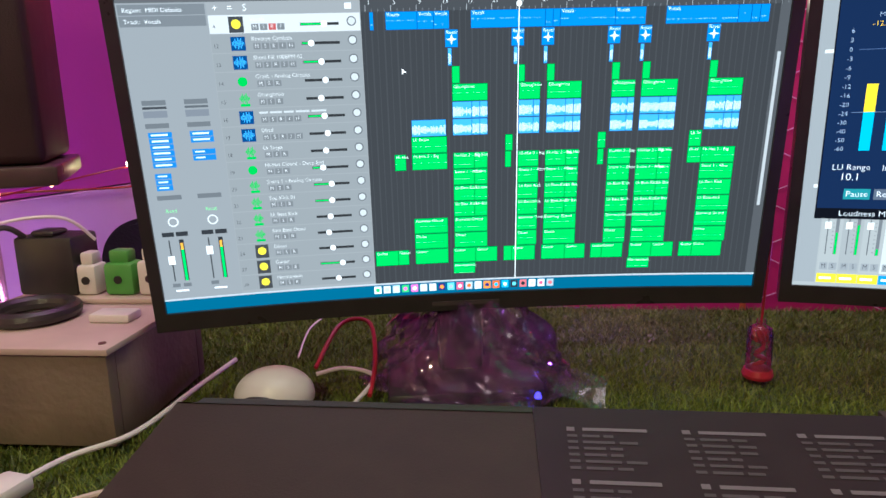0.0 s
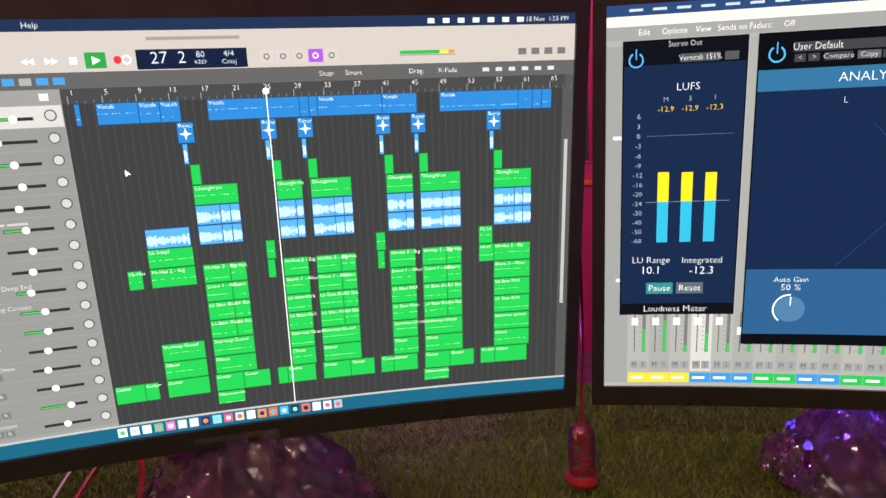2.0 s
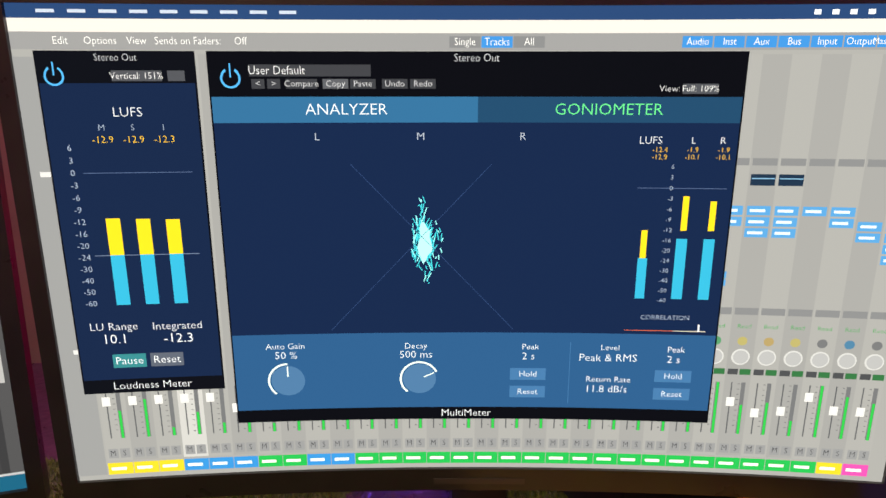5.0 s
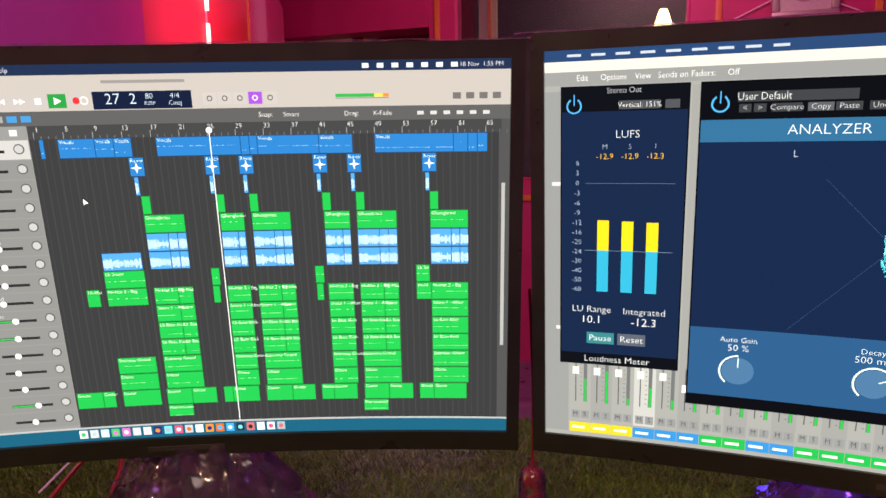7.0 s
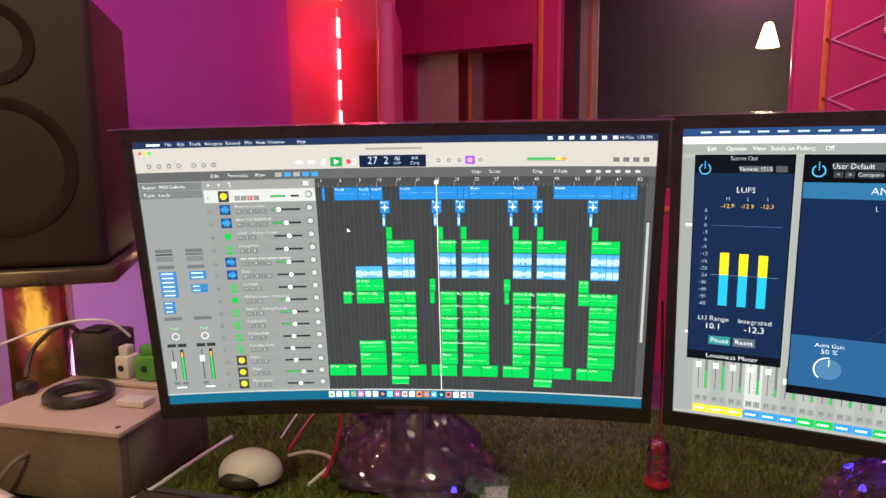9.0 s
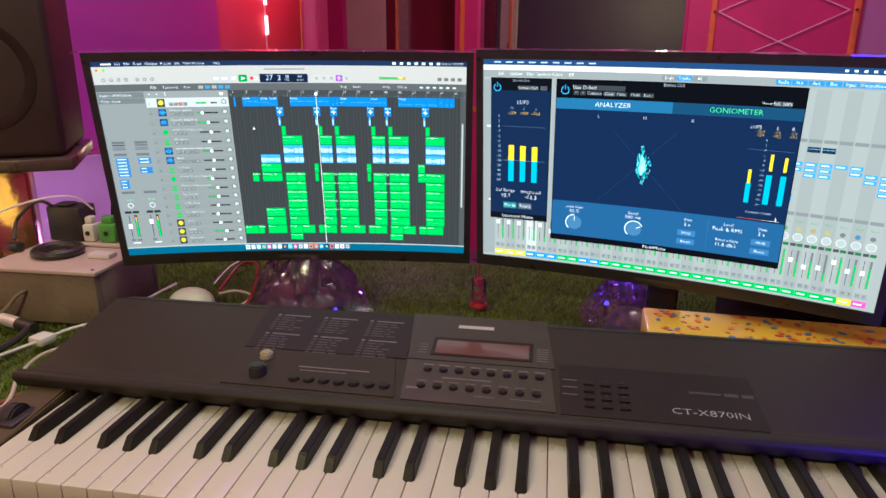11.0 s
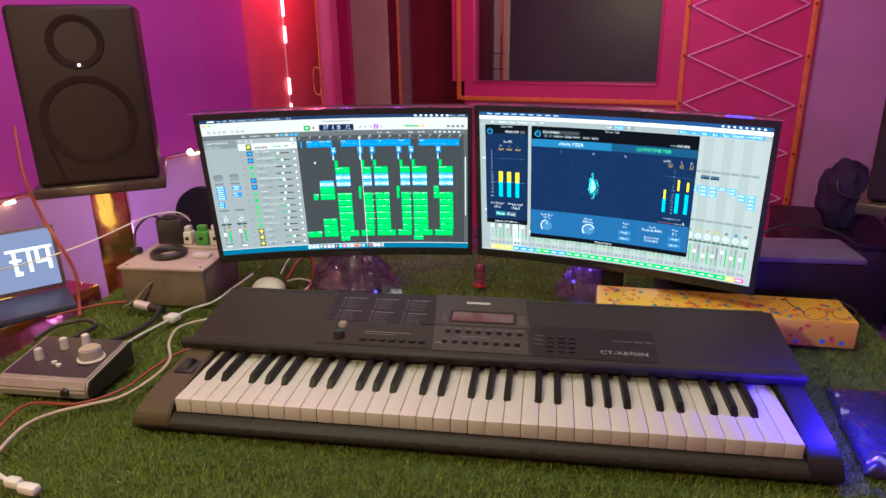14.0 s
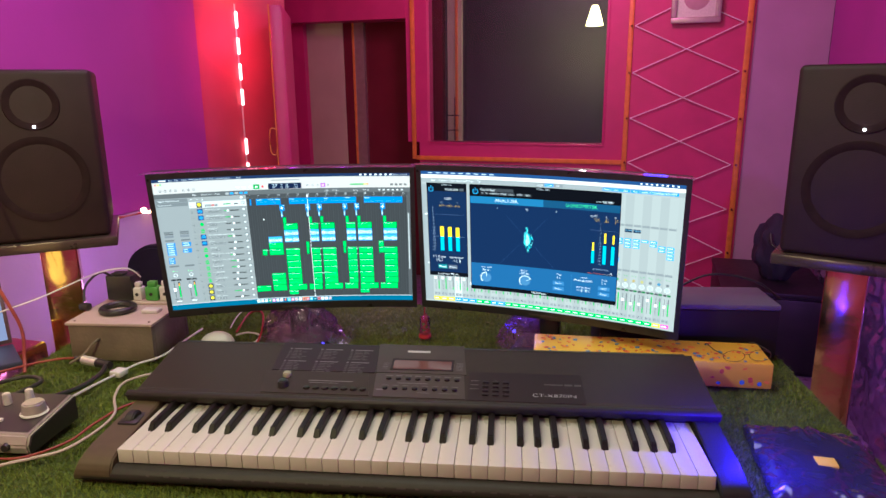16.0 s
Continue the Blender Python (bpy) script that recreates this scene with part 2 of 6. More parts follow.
def tube(points, r, sec=8, steps=8):
    """A round cable along a smooth line through the points."""
    P = [Vector(p) for p in points]
    line = []
    for i in range(len(P) - 1):
        a, b, c, d = P[max(i - 1, 0)], P[i], P[i + 1], P[min(i + 2, len(P) - 1)]
        for k in range(steps):
            t = k / steps
            line.append(0.5 * (2 * b + (c - a) * t + (2 * a - 5 * b + 4 * c - d) * t * t + (3 * b - a - 3 * c + d) * t ** 3))
    line.append(P[-1])
    bm = bmesh.new()
    rings = []
    for i, p in enumerate(line):
        d = (line[min(i + 1, len(line) - 1)] - line[max(i - 1, 0)]).normalized()
        s = d.cross(Vector((0, 0, 1)))
        s = s.normalized() if s.length > 1e-3 else Vector((1, 0, 0))
        u = s.cross(d)
        rings.append([bm.verts.new(p + r * (math.cos(2 * math.pi * k / sec) * s + math.sin(2 * math.pi * k / sec) * u)) for k in range(sec)])
    for a, b in zip(rings, rings[1:]):
        for k in range(sec):
            bm.faces.new((a[k], a[(k + 1) % sec], b[(k + 1) % sec], b[k]))
    bm.faces.new(rings[0][::-1]), bm.faces.new(rings[-1])
    return bm


def to_object(name, bm, mat, smooth=35):
    bmesh.ops.recalc_face_normals(bm, faces=bm.faces)
    me = bpy.data.meshes.new(name)
    bm.to_mesh(me), bm.free()
    me.materials.append(mat)
    if smooth:
        me.polygons.foreach_set("use_smooth", [True] * len(me.polygons))
        me.set_sharp_from_angle(angle=radians(smooth))
    return new(name, me)


def part(name, bm, mat, parent, label=""):
    ob = to_object(name, bm, mat)
    ob.parent = parent
    return tagged(ob, label)


def thing(name, m, label, category, group="", kind=""):
    ob = new(name)
    ob.empty_display_size = 0.05
    ob.matrix_world = m
    return tagged(ob, label, category, group, kind)


def solid(name, bm, mat, label, category="", group="", kind=""):
    return tagged(to_object(name, bm, mat), label, category, group, kind)


_letters = {}


def letters(text, size, align="CENTER"):
    """Flat triangles of a line of writing in the built-in font, around the origin."""
    key = (text, align)
    if key not in _letters:
        cu = bpy.data.curves.new("t", "FONT")
        cu.body, cu.align_x, cu.align_y, cu.size, cu.resolution_u, cu.offset = text, align, "CENTER", 1.0, 2, -0.011
        ob = bpy.data.objects.new("t", cu)
        scene.collection.objects.link(ob)
        dg = bpy.context.evaluated_depsgraph_get()
        me = bpy.data.meshes.new_from_object(ob.evaluated_get(dg))
        _letters[key] = ([tuple(v.co) for v in me.vertices], [tuple(p.vertices) for p in me.polygons])
        bpy.data.objects.remove(ob), bpy.data.curves.remove(cu), bpy.data.meshes.remove(me)
    vs, fs = _letters[key]
    return [(x * size, y * size) for x, y, _ in vs], fs

# ---- the room ----
DESK = 0.782


def wall_piece(name, x0, x1, y0, y1, z0, z1, mat, label, bevel=0.0):
    return solid(name, bm_box(x0, x1, y0, y1, z0, z1, bevel), mat, label, "wall", kind="structure")


wall_piece("floor", -1.9, 1.8, -2.2, 5.4, -0.1, 0.0, FLOORM, "floor covered with a crumpled purple-lit sheet")
wall_piece("ceiling", -1.9, 1.8, -2.2, 5.4, 2.6, 2.7, CEIL, "plain ceiling in coloured light")
wall_piece("wall_west_front", -1.25, -1.13, -2.2, 1.84, 0.88, 2.6, PURPLE_WALL, "magenta-purple painted side wall")
wall_piece("wall_west_base", -1.25, -1.115, -2.2, 1.84, 0.0, 0.876, LILAC, "pale lower wall below the light chain")
wall_piece("wall_west_back", -1.27, -1.15, 1.84, 2.62, 0.0, 2.6, RED_WALL, "red wall lit by the light strip")
wall_piece("wall_recess_side", -1.9, -1.78, 2.50, 3.76, 0.0, 2.6, PINK, "pink padded side of the doorway recess")
wall_piece("wall_recess_front", -1.78, -1.27, 2.50, 2.62, 0.0, 2.6, PINK, "pink padded wall behind the open door")
wall_piece("wall_south", -1.4, 1.8, -2.3, -2.2, 0.0, 2.6, PURPLE_WALL, "plain back wall of the studio")
wall_piece("wall_east", 1.62, 1.76, -2.2, 3.5, 0.0, 2.6, PURPLE_WALL, "purple side wall")

foil = bmesh.new()
rows = [[foil.verts.new((1.585 + 0.030 * noise.noise(Vector((y * 5.0, z * 6.0, 1))) + 0.022 * abs(noise.noise(Vector((y * 13, z * 15, 4)))) + 0.010 * noise.noise(Vector((y * 30, z * 34, 7))), y, z)) for z in [0.002 + 0.74 * a / 44 for a in range(45)]] for y in [0.2 + 3.25 * b / 190 for b in range(191)]]
for a, b in zip(rows, rows[1:]):
    for k in range(44):
        foil.faces.new((a[k], b[k], b[k + 1], a[k + 1]))
tagged(to_object("wall_east_foil", foil, material("crumpled dark foil", (0.30, 0.22, 0.40), 0.22, 0.8, vary=0.25, scale=20), 20), "crumpled dark foil covering the lower wall", "wall", kind="structure")

# far wall: header over the doorway, window wall, lattice panel and pale strip
Y = 3.5
wall_piece("wall_north_header", -1.78, -0.80, Y - 0.01, Y + 0.26, 1.745, 2.6, PINK, "pink padded wall over the doorway")
GX0, GX1, GZ0, GZ1 = -0.662, 0.458, 0.972, 2.08
wall_piece("wall_north_sill", -0.72, 0.60, Y, Y + 0.12, 0.0, GZ0, PINK, "pink padded wall below the booth window")
wall_piece("wall_north_top", -0.80, 1.24, Y, Y + 0.12, GZ1, 2.6, PINK, "pink padded wall above the booth window")
wall_piece("wall_north_left", -0.80, GX0, Y, Y + 0.12, GZ0, GZ1, PINK, "pink padded strip beside the window")
wall_piece("wall_north_right", GX1, 0.60, Y, Y + 0.12, GZ0, GZ1, PINK, "pink padded strip beside the window")
wall_piece("wall_north_lattice", 0.60, 1.24, Y, Y + 0.12, 0.0, GZ1, PINK, "pink padded panel behind the cord lattice")
wall_piece("wall_north_pale", 1.24, 1.62, Y + 0.01, Y + 0.12, 0.0, 2.6, PALE, "pale plain wall strip")
wall_piece("wall_doorway_leaf", -1.165, -0.785, Y + 0.19, Y + 0.24, 0.0, 1.80, MAROON, "glossy dark maroon door panel")
wall_piece("wall_doorway_side", -1.78, -1.575, Y + 0.08, Y + 0.24, 0.0, 1.80, PINK, "dark pink padding inside the doorway")
wall_piece("wall_doorway_beige", -1.575, -1.305, Y + 0.13, Y + 0.24, 0.0, 1.80, BEIGE, "beige plaster inside the doorway")
wall_piece("trim_doorway_dark", -1.305, -1.245, Y + 0.14, Y + 0.24, 0.0, 1.80, MAROON, "dark door frame")
wall_piece("trim_doorway_grey", -1.233, -1.165, Y + 0.16, Y + 0.24, 0.0, 1.80, GREY_STRIP, "grey metal door edge")
wall_piece("trim_doorway_gold", -1.245, -1.233, Y + 0.15, Y + 0.24, 0.0, 1.80, ORANGE, "thin golden edge of the door")
# booth behind the glass
wall_piece("booth_back", -0.92, 1.5, 5.1, 5.2, 0.0, 2.6, BOOTH, "dark lining of the recording booth")
wall_piece("booth_west", -0.92, -0.84, Y + 0.26, 5.1, 0.0, 2.6, BOOTH, "dark lining of the recording booth")
wall_piece("booth_east", 1.4, 1.5, Y + 0.13, 5.1, 0.0, 2.6, BOOTH, "dark lining of the recording booth")
wall_piece("booth_post", -0.63, -0.53, Y + 0.35, Y + 0.38, 0.0, 2.6, BEIGE, "beige post inside the booth")
wall_piece("booth_post_trim", -0.572, -0.556, Y + 0.335, Y + 0.35, 0.0, 2.6, ORANGE, "yellow edge trim inside the booth")
wall_piece("booth_drape", -0.83, -0.66, Y + 0.33, Y + 0.39, 0.0, 2.6, MAROON, "maroon drape inside the booth")

window = thing("window_1", pose(0, Y, 0), "booth window with a pink frame and orange trim", "window", kind="structure")
ob = part("pane", bm_box(GX0, GX1, 0.045, 0.053, GZ0, GZ1), GLASS, window, "dark reflecting glass")
ob.visible_shadow = False
part("trim_left", bm_box(-0.768, -0.740, -0.012, 0.0, 0.86, 2.5, 0.002), ORANGE, window)
part("trim_bottom", bm_box(-0.740, 0.570, -0.012, 0.0, 0.855, 0.882, 0.002), ORANGE, window)
part("bead_bottom", bm_box(GX0, GX1, -0.006, 0.045, GZ0 - 0.012, GZ0, 0.003), PINK, window)
part("bead_right", bm_box(GX1 - 0.01, GX1 + 0.006, -0.006, 0.045, GZ0, GZ1, 0.003), PINK, window)

lattice = thing("cord_lattice", pose(0, Y, 0), "zigzag white cord lattice between orange wooden battens", "wall panel")
LX0, LX1 = 0.606, 1.180
part("batten", bm_box(0.570, 0.598, -0.014, 0.0, 0.0, 2.5, 0.003), ORANGE, lattice)
part("batten", bm_box(1.196, 1.226, -0.014, 0.0, 0.0, 2.5, 0.003), ORANGE, lattice)
for k in range(-4, 6):
    za, zb = 0.871 + 0.2605 * k, 0.871 + 0.2605 * (k + 1)
    if za < 0.0 or zb > 2.5:
        continue
    for p, q in (((LX0, za), (LX1, zb)), ((LX1, za), (LX0, zb))):
        d = -0.012 - 0.003 * (p[0] > 0.8)
        sag = 0.004 * ((k * 7 + 3) % 5 - 2)
        part("cord", tube([(p[0], d, p[1]), ((p[0] + q[0]) / 2, d, (p[1] + q[1]) / 2 + sag - 0.004), (q[0], d, q[1])], 0.0032, 6, 4), CORD, lattice)
    for x in (LX0 - 0.018, LX1 + 0.028):
        part("peg", bm_cyl(0.007, 0.005, 0.022, 10, (x, -0.012, za), turn=pose(0, 0, 0, 90)), MAROON, lattice)

# open padded door leaf with its bright cord and latch
leaf = thing("padded_door", pose(-0.875, 2.01, 0, 0, 0, 26), "open pink padded door with a bright cord along its edge", "door")
part("leaf", bm_box(0.0, 0.055, 0.0, 0.56, 0.02, 1.68, 0.006), PINK, leaf)
part("edge_cord", tube([(-0.002, -0.004, 0.02), (-0.004, -0.004, 0.9), (-0.002, -0.004, 1.68)], 0.003, 6, 2), ORANGE, leaf)
part("latch", tube([(0.0, -0.006, 1.145), (-0.03, -0.008, 1.15), (-0.032, -0.008, 1.05), (-0.006, -0.008, 1.045), (-0.004, -0.008, 1.14)], 0.003, 6, 3), ORANGE, leaf, "bent brass latch")

# light strip on the red wall
REDLED = glow("red light strip glow", (1.0, 0.35, 0.35), 6.0)
STAR = glow("bright bulb glow", (1.0, 0.72, 0.36), 26.0)
WARMLED = glow("warm light chain glow", (1.0, 0.55, 0.25), 9.0)
strip = thing("light_strip", pose(-1.148, 2.16, 0), "vertical red light strip with lit segments", "light strip")
part("tape", bm_box(0.0, 0.003, -0.004, 0.004, 0.9, 1.71), CORD, strip)
for k in range(7):
    z0 = 0.90 + 0.117 * k
    if k != 2:
        part("segment", bm_box(0.003, 0.010, -0.0075, 0.0075, z0, z0 + 0.074, 0.002), REDLED, strip)
top_chain = thing("light_chain", pose(-1.13, 2.16, 1.735), "short chain of yellow lights at the top of the strip", "light chain")
part("wire", tube([(0, 0.01, 0.012), (0.004, -0.04, 0.002), (0.002, -0.10, 0.014), (0, -0.19, -0.006), (0, -0.27, 0.02)], 0.003, 6, 5), GOLD, top_chain)
for dy, dz in ((0.0, 0.012), (-0.085, 0.012), (-0.17, 0.0)):
    part("bulb", bm_cyl(0.008, 0.005, 0.022, 10, (0.006, dy, dz), turn=pose(0, 0, 0, 70)), glow("yellow chain glow", (1.0, 0.66, 0.16), 14.0) if dy == 0.0 else bpy.data.materials["yellow chain glow"], top_chain)
chain = thing("light_chain", pose(0, 0, 0), "sagging chain of warm and pink lights along the wall ledge", "light chain")
pts = [(-1.10, -1.4 + 0.2 * k, 0.885 + 0.012 * math.sin(k * 1.7)) for k in range(16)]
part("wire", tube(pts, 0.003, 6, 4), GOLD, chain)
for k, p in enumerate(pts[::2]):
    part("bulb", bm_cyl(0.006, 0.004, 0.03, 8, (p[0] + 0.003, p[1] + 0.03 * (k % 3), p[2] - 0.002), turn=pose(0, 0, 0, 90)), WARMLED, chain)

part("wire", tube([(-1.10, 0.60, 0.885), (-0.97, 0.86, 0.905), (-0.803, 1.062, 0.952), (-0.93, 1.28, 0.925), (-1.10, 1.50, 0.89)], 0.0018, 6, 6), REDP, chain, "thin red wire hanging off the wall")
for p, q in (((-0.803, 1.055, 0.956), 0.009), ((-0.90, 0.955, 0.924), 0.004), ((-0.99, 0.83, 0.902), 0.004), ((-0.86, 1.17, 0.942), 0.004)):
    b = bmesh.new()
    bmesh.ops.create_uvsphere(b, u_segments=14, v_segments=8, radius=q, matrix=Matrix.Translation(p))
    part("bulb", b, STAR if q > 0.005 else WARMLED, chain)

# lamp inside the booth
blamp = thing("booth_lamp", pose(0.345, Y + 0.35, 1.69), "glowing yellow pendant lamp inside the booth", "lamp")
part("shade", lathe([(0.018, 0.12), (0.026, 0.10), (0.055, 0.0), (0.05, -0.002), (0.02, 0.09)], 24), glow("lamp glow", (1.0, 0.88, 0.3), 12.0), blamp, "glowing yellow shade")
part("cable", bm_cyl(0.003, 0.003, 0.79, 8, (0, 0, 0.12)), BLACK, blamp)

rack = thing("wire_rack", pose(-0.58, Y + 0.28, 0), "small black wire rack in the booth", "rack")
for zz in (1.03, 1.13):
    part("bar", tube([(-0.07, 0, zz), (0.05, 0, zz)], 0.004, 6, 1), BLACK, rack)
part("post", tube([(0.02, 0, 0.0), (0.02, 0, 1.25)], 0.004, 6, 1), BLACK, rack)

picture = thing("framed_relief", pose(0.928, Y - 0.016, 1.655) @ Matrix.Diagonal((1.25, 1.0, 1.25, 1)), "small silver framed relief picture on the pink panel", "picture")
part("frame_bar", bm_box(-0.105, 0.105, -0.025, 0.0, 0.0, 0.025, 0.005), ALU, picture)
part("frame_bar", bm_box(-0.105, -0.08, -0.025, 0.0, 0.025, 0.27, 0.005), ALU, picture)
part("frame_bar", bm_box(0.08, 0.105, -0.025, 0.0, 0.025, 0.27, 0.005), ALU, picture)
part("backing", bm_box(-0.08, 0.08, -0.008, 0.0, 0.025, 0.27), SILVER, picture)
part("relief", lathe([(0.001, 0.012), (0.03, 0.01), (0.055, 0.0)], 20), PLYTOP, picture).matrix_basis = pose(0, -0.008, 0.11, 90)

# ---- the desk ----
DM = pose(0.028, 0.022, 0, 0, 0, 11.8)
desk = thing("desk", DM, "wide desk covered with an artificial grass mat", "desk")
part("desktop", bm_box(-0.435, 1.14, -0.26, 0.845, 0.725, 0.766, 0.012), WOOD_EDGE, desk, "desktop with a rounded laminate edge")
for x, y in ((-0.38, -0.2), (1.08, -0.2), (-0.38, 0.78), (1.08, 0.78)):
    part("leg", bm_box(x - 0.03, x + 0.03, y - 0.03, y + 0.03, 0.0, 0.725, 0.004), WOOD_EDGE, desk)
mat = thing("grass_mat", DM, "artificial green grass mat spread over the desk", "grass mat")
part("backing", bm_box(-0.43, 1.135, -0.178, 0.842, 0.766, 0.773), TURF, mat)


def grass(count, u0, u1, v0, v1, z0):
    rng = np.random.default_rng(7)
    c = np.stack([rng.uniform(u0, u1, count), rng.uniform(v0, v1, count), np.full(count, z0)], 1)
    c[:, 2] -= 0.0015 * np.abs(np.sin(37 * c[:, 0]) * np.sin(41 * c[:, 1]))
    a = rng.uniform(0, 2 * np.pi, count)
    h = rng.uniform(0.004, 0.0105, count)
    lean = rng.uniform(0.2, 1.3, count) * h
    b = rng.uniform(0, 2 * np.pi, count)
    side = np.stack([np.cos(a), np.sin(a), 0 * a], 1) * 0.0006
    way = np.stack([np.cos(b), np.sin(b), 0 * b], 1) * lean[:, None]
    up = np.stack([0 * h, 0 * h, h], 1)
    mid = c + 0.35 * way + 0.62 * up
    co = np.stack([c - side, c + side, mid + 0.8 * side, mid - 0.8 * side, c + way + up], 1).reshape(-1, 3)
    k = np.arange(count) * 5
    loops = np.stack([k, k + 1, k + 2, k + 3, k + 3, k + 2, k + 4], 1).ravel()
    me = bpy.data.meshes.new("grass")
    me.vertices.add(len(co)), me.vertices.foreach_set("co", co.ravel())
    me.loops.add(len(loops)), me.loops.foreach_set("vertex_index", loops)
    me.polygons.add(2 * count)
    me.polygons.foreach_set("loop_start", np.stack([np.arange(count) * 7, np.arange(count) * 7 + 4], 1).ravel())
    me.update(calc_edges=True)
    me.validate()
    me.materials.append(GRASS)
    return me


blades = new("grass", grass(300000, -0.428, 1.13, -0.175, 0.84, 0.772))
blades.parent = mat
tagged(blades, "short green plastic grass blades", kind="stuff")

# ---- the monitors ----
MW, MH, SAG = 0.5116, 0.2878, 0.0163


def bow(x):
    return SAG * (1 - (2 * x / MW) ** 2)


def curved_slab(x0, x1, z0, z1, d0, d1, n=24, bevel=0.0):
    """A slab bent along the screen's curve, from depth d0 to d1 behind the screen's face."""
    bm = bmesh.new()
    rows = []
    for i in range(n + 1):
        x = x0 + (x1 - x0) * i / n
        rows.append([bm.verts.new((x, bow(x) + d, z)) for d, z in ((d0, z0), (d0, z1), (d1, z1), (d1, z0))])
    for a, b in zip(rows, rows[1:]):
        for k in range(4):
            bm.faces.new((a[k], a[(k + 1) % 4], b[(k + 1) % 4], b[k]))
    bm.faces.new(rows[0]), bm.faces.new(rows[-1][::-1])
    return bm


class Sheet:
    """Flat coloured shapes and lettering that lie on a curved screen; s and v run from 0 to 1, to the right and down."""

    JOINED = {"region_note", "region_wave", "region_lettering", "grid_line", "ruler_tick", "scale_tick", "goniometer_trace"}

    def __init__(self, rows=((0, 0), (1, 1))):
        self.kinds, self.rows, self.count = {}, rows, 0

    def slot(self, name, colour):
        if name in self.JOINED or "lettering" in name or "digits" in name:
            return self.kinds.setdefault((name, colour, 0), ([], []))
        self.count += 1
        return self.kinds.setdefault((name, colour, self.count), ([], []))

    def at(self, s, v, layer):
        x = (min(s, 1.0) - 0.5) * MW
        v = float(np.interp(v, *zip(*self.rows)))
        return (x, bow(x) - 0.0004 - 0.00025 * layer, (0.5 - v) * MH)

    def rect(self, name, colour, s0, s1, v0, v1, layer=1):
        vs, fs = self.slot(name, colour)
        n = max(1, int((s1 - s0) * 40))
        k = len(vs)
        for i in range(n + 1):
            s = s0 + (s1 - s0) * i / n
            vs += [self.at(s, v0, layer), self.at(s, v1, layer)]
        fs += [(k + 2 * i, k + 2 * i + 1, k + 2 * i + 3, k + 2 * i + 2) for i in range(n)]

    def text(self, name, colour, text, s, v, size, layer=4, align="CENTER"):
        pts, faces = letters(text, 0.84 * size / MW, align)
        vs, fs = self.slot(name, colour)
        k = len(vs)
        vs += [self.at(s + x, v - y * MW / MH, layer) for x, y in pts]
        fs += [tuple(k + i for i in f) for f in faces]

    def poly(self, name, colour, pts, layer=3):
        vs, fs = self.slot(name, colour)
        k = len(vs)
        vs += [self.at(s, v, layer) for s, v in pts]
        fs.append(tuple(range(k, k + len(pts))))

    def disc(self, name, colour, s, v, r, layer=3, a0=0, a1=360, hole=0.0):
        n = 20
        ang = [radians(a0 + (a1 - a0) * i / n) for i in range(n + 1)]
        if hole:
            for a, b in zip(ang, ang[1:]):
                self.poly(name, colour, [(s + q * math.sin(w) / MW, v - q * math.cos(w) / MH) for q, w in ((hole, a), (r, a), (r, b), (hole, b))], layer)
        else:
            self.poly(name, colour, [(s + r * math.sin(w) / MW, v - r * math.cos(w) / MH) for w in ang[:-1]], layer)

    def build(self, parent, gain):
        for (name, colour, _), (vs, fs) in self.kinds.items():
            key = "screen " + colour
            m = bpy.data.materials.get(key) or glow(key, hexc(colour), gain)
            me = bpy.data.meshes.new(name)
            me.from_pydata(vs, [], fs)
            me.materials.append(m)
            ob = new(name, me)
            ob.parent = parent
            if len(fs) > 60:
                ob["kind"] = "stuff"


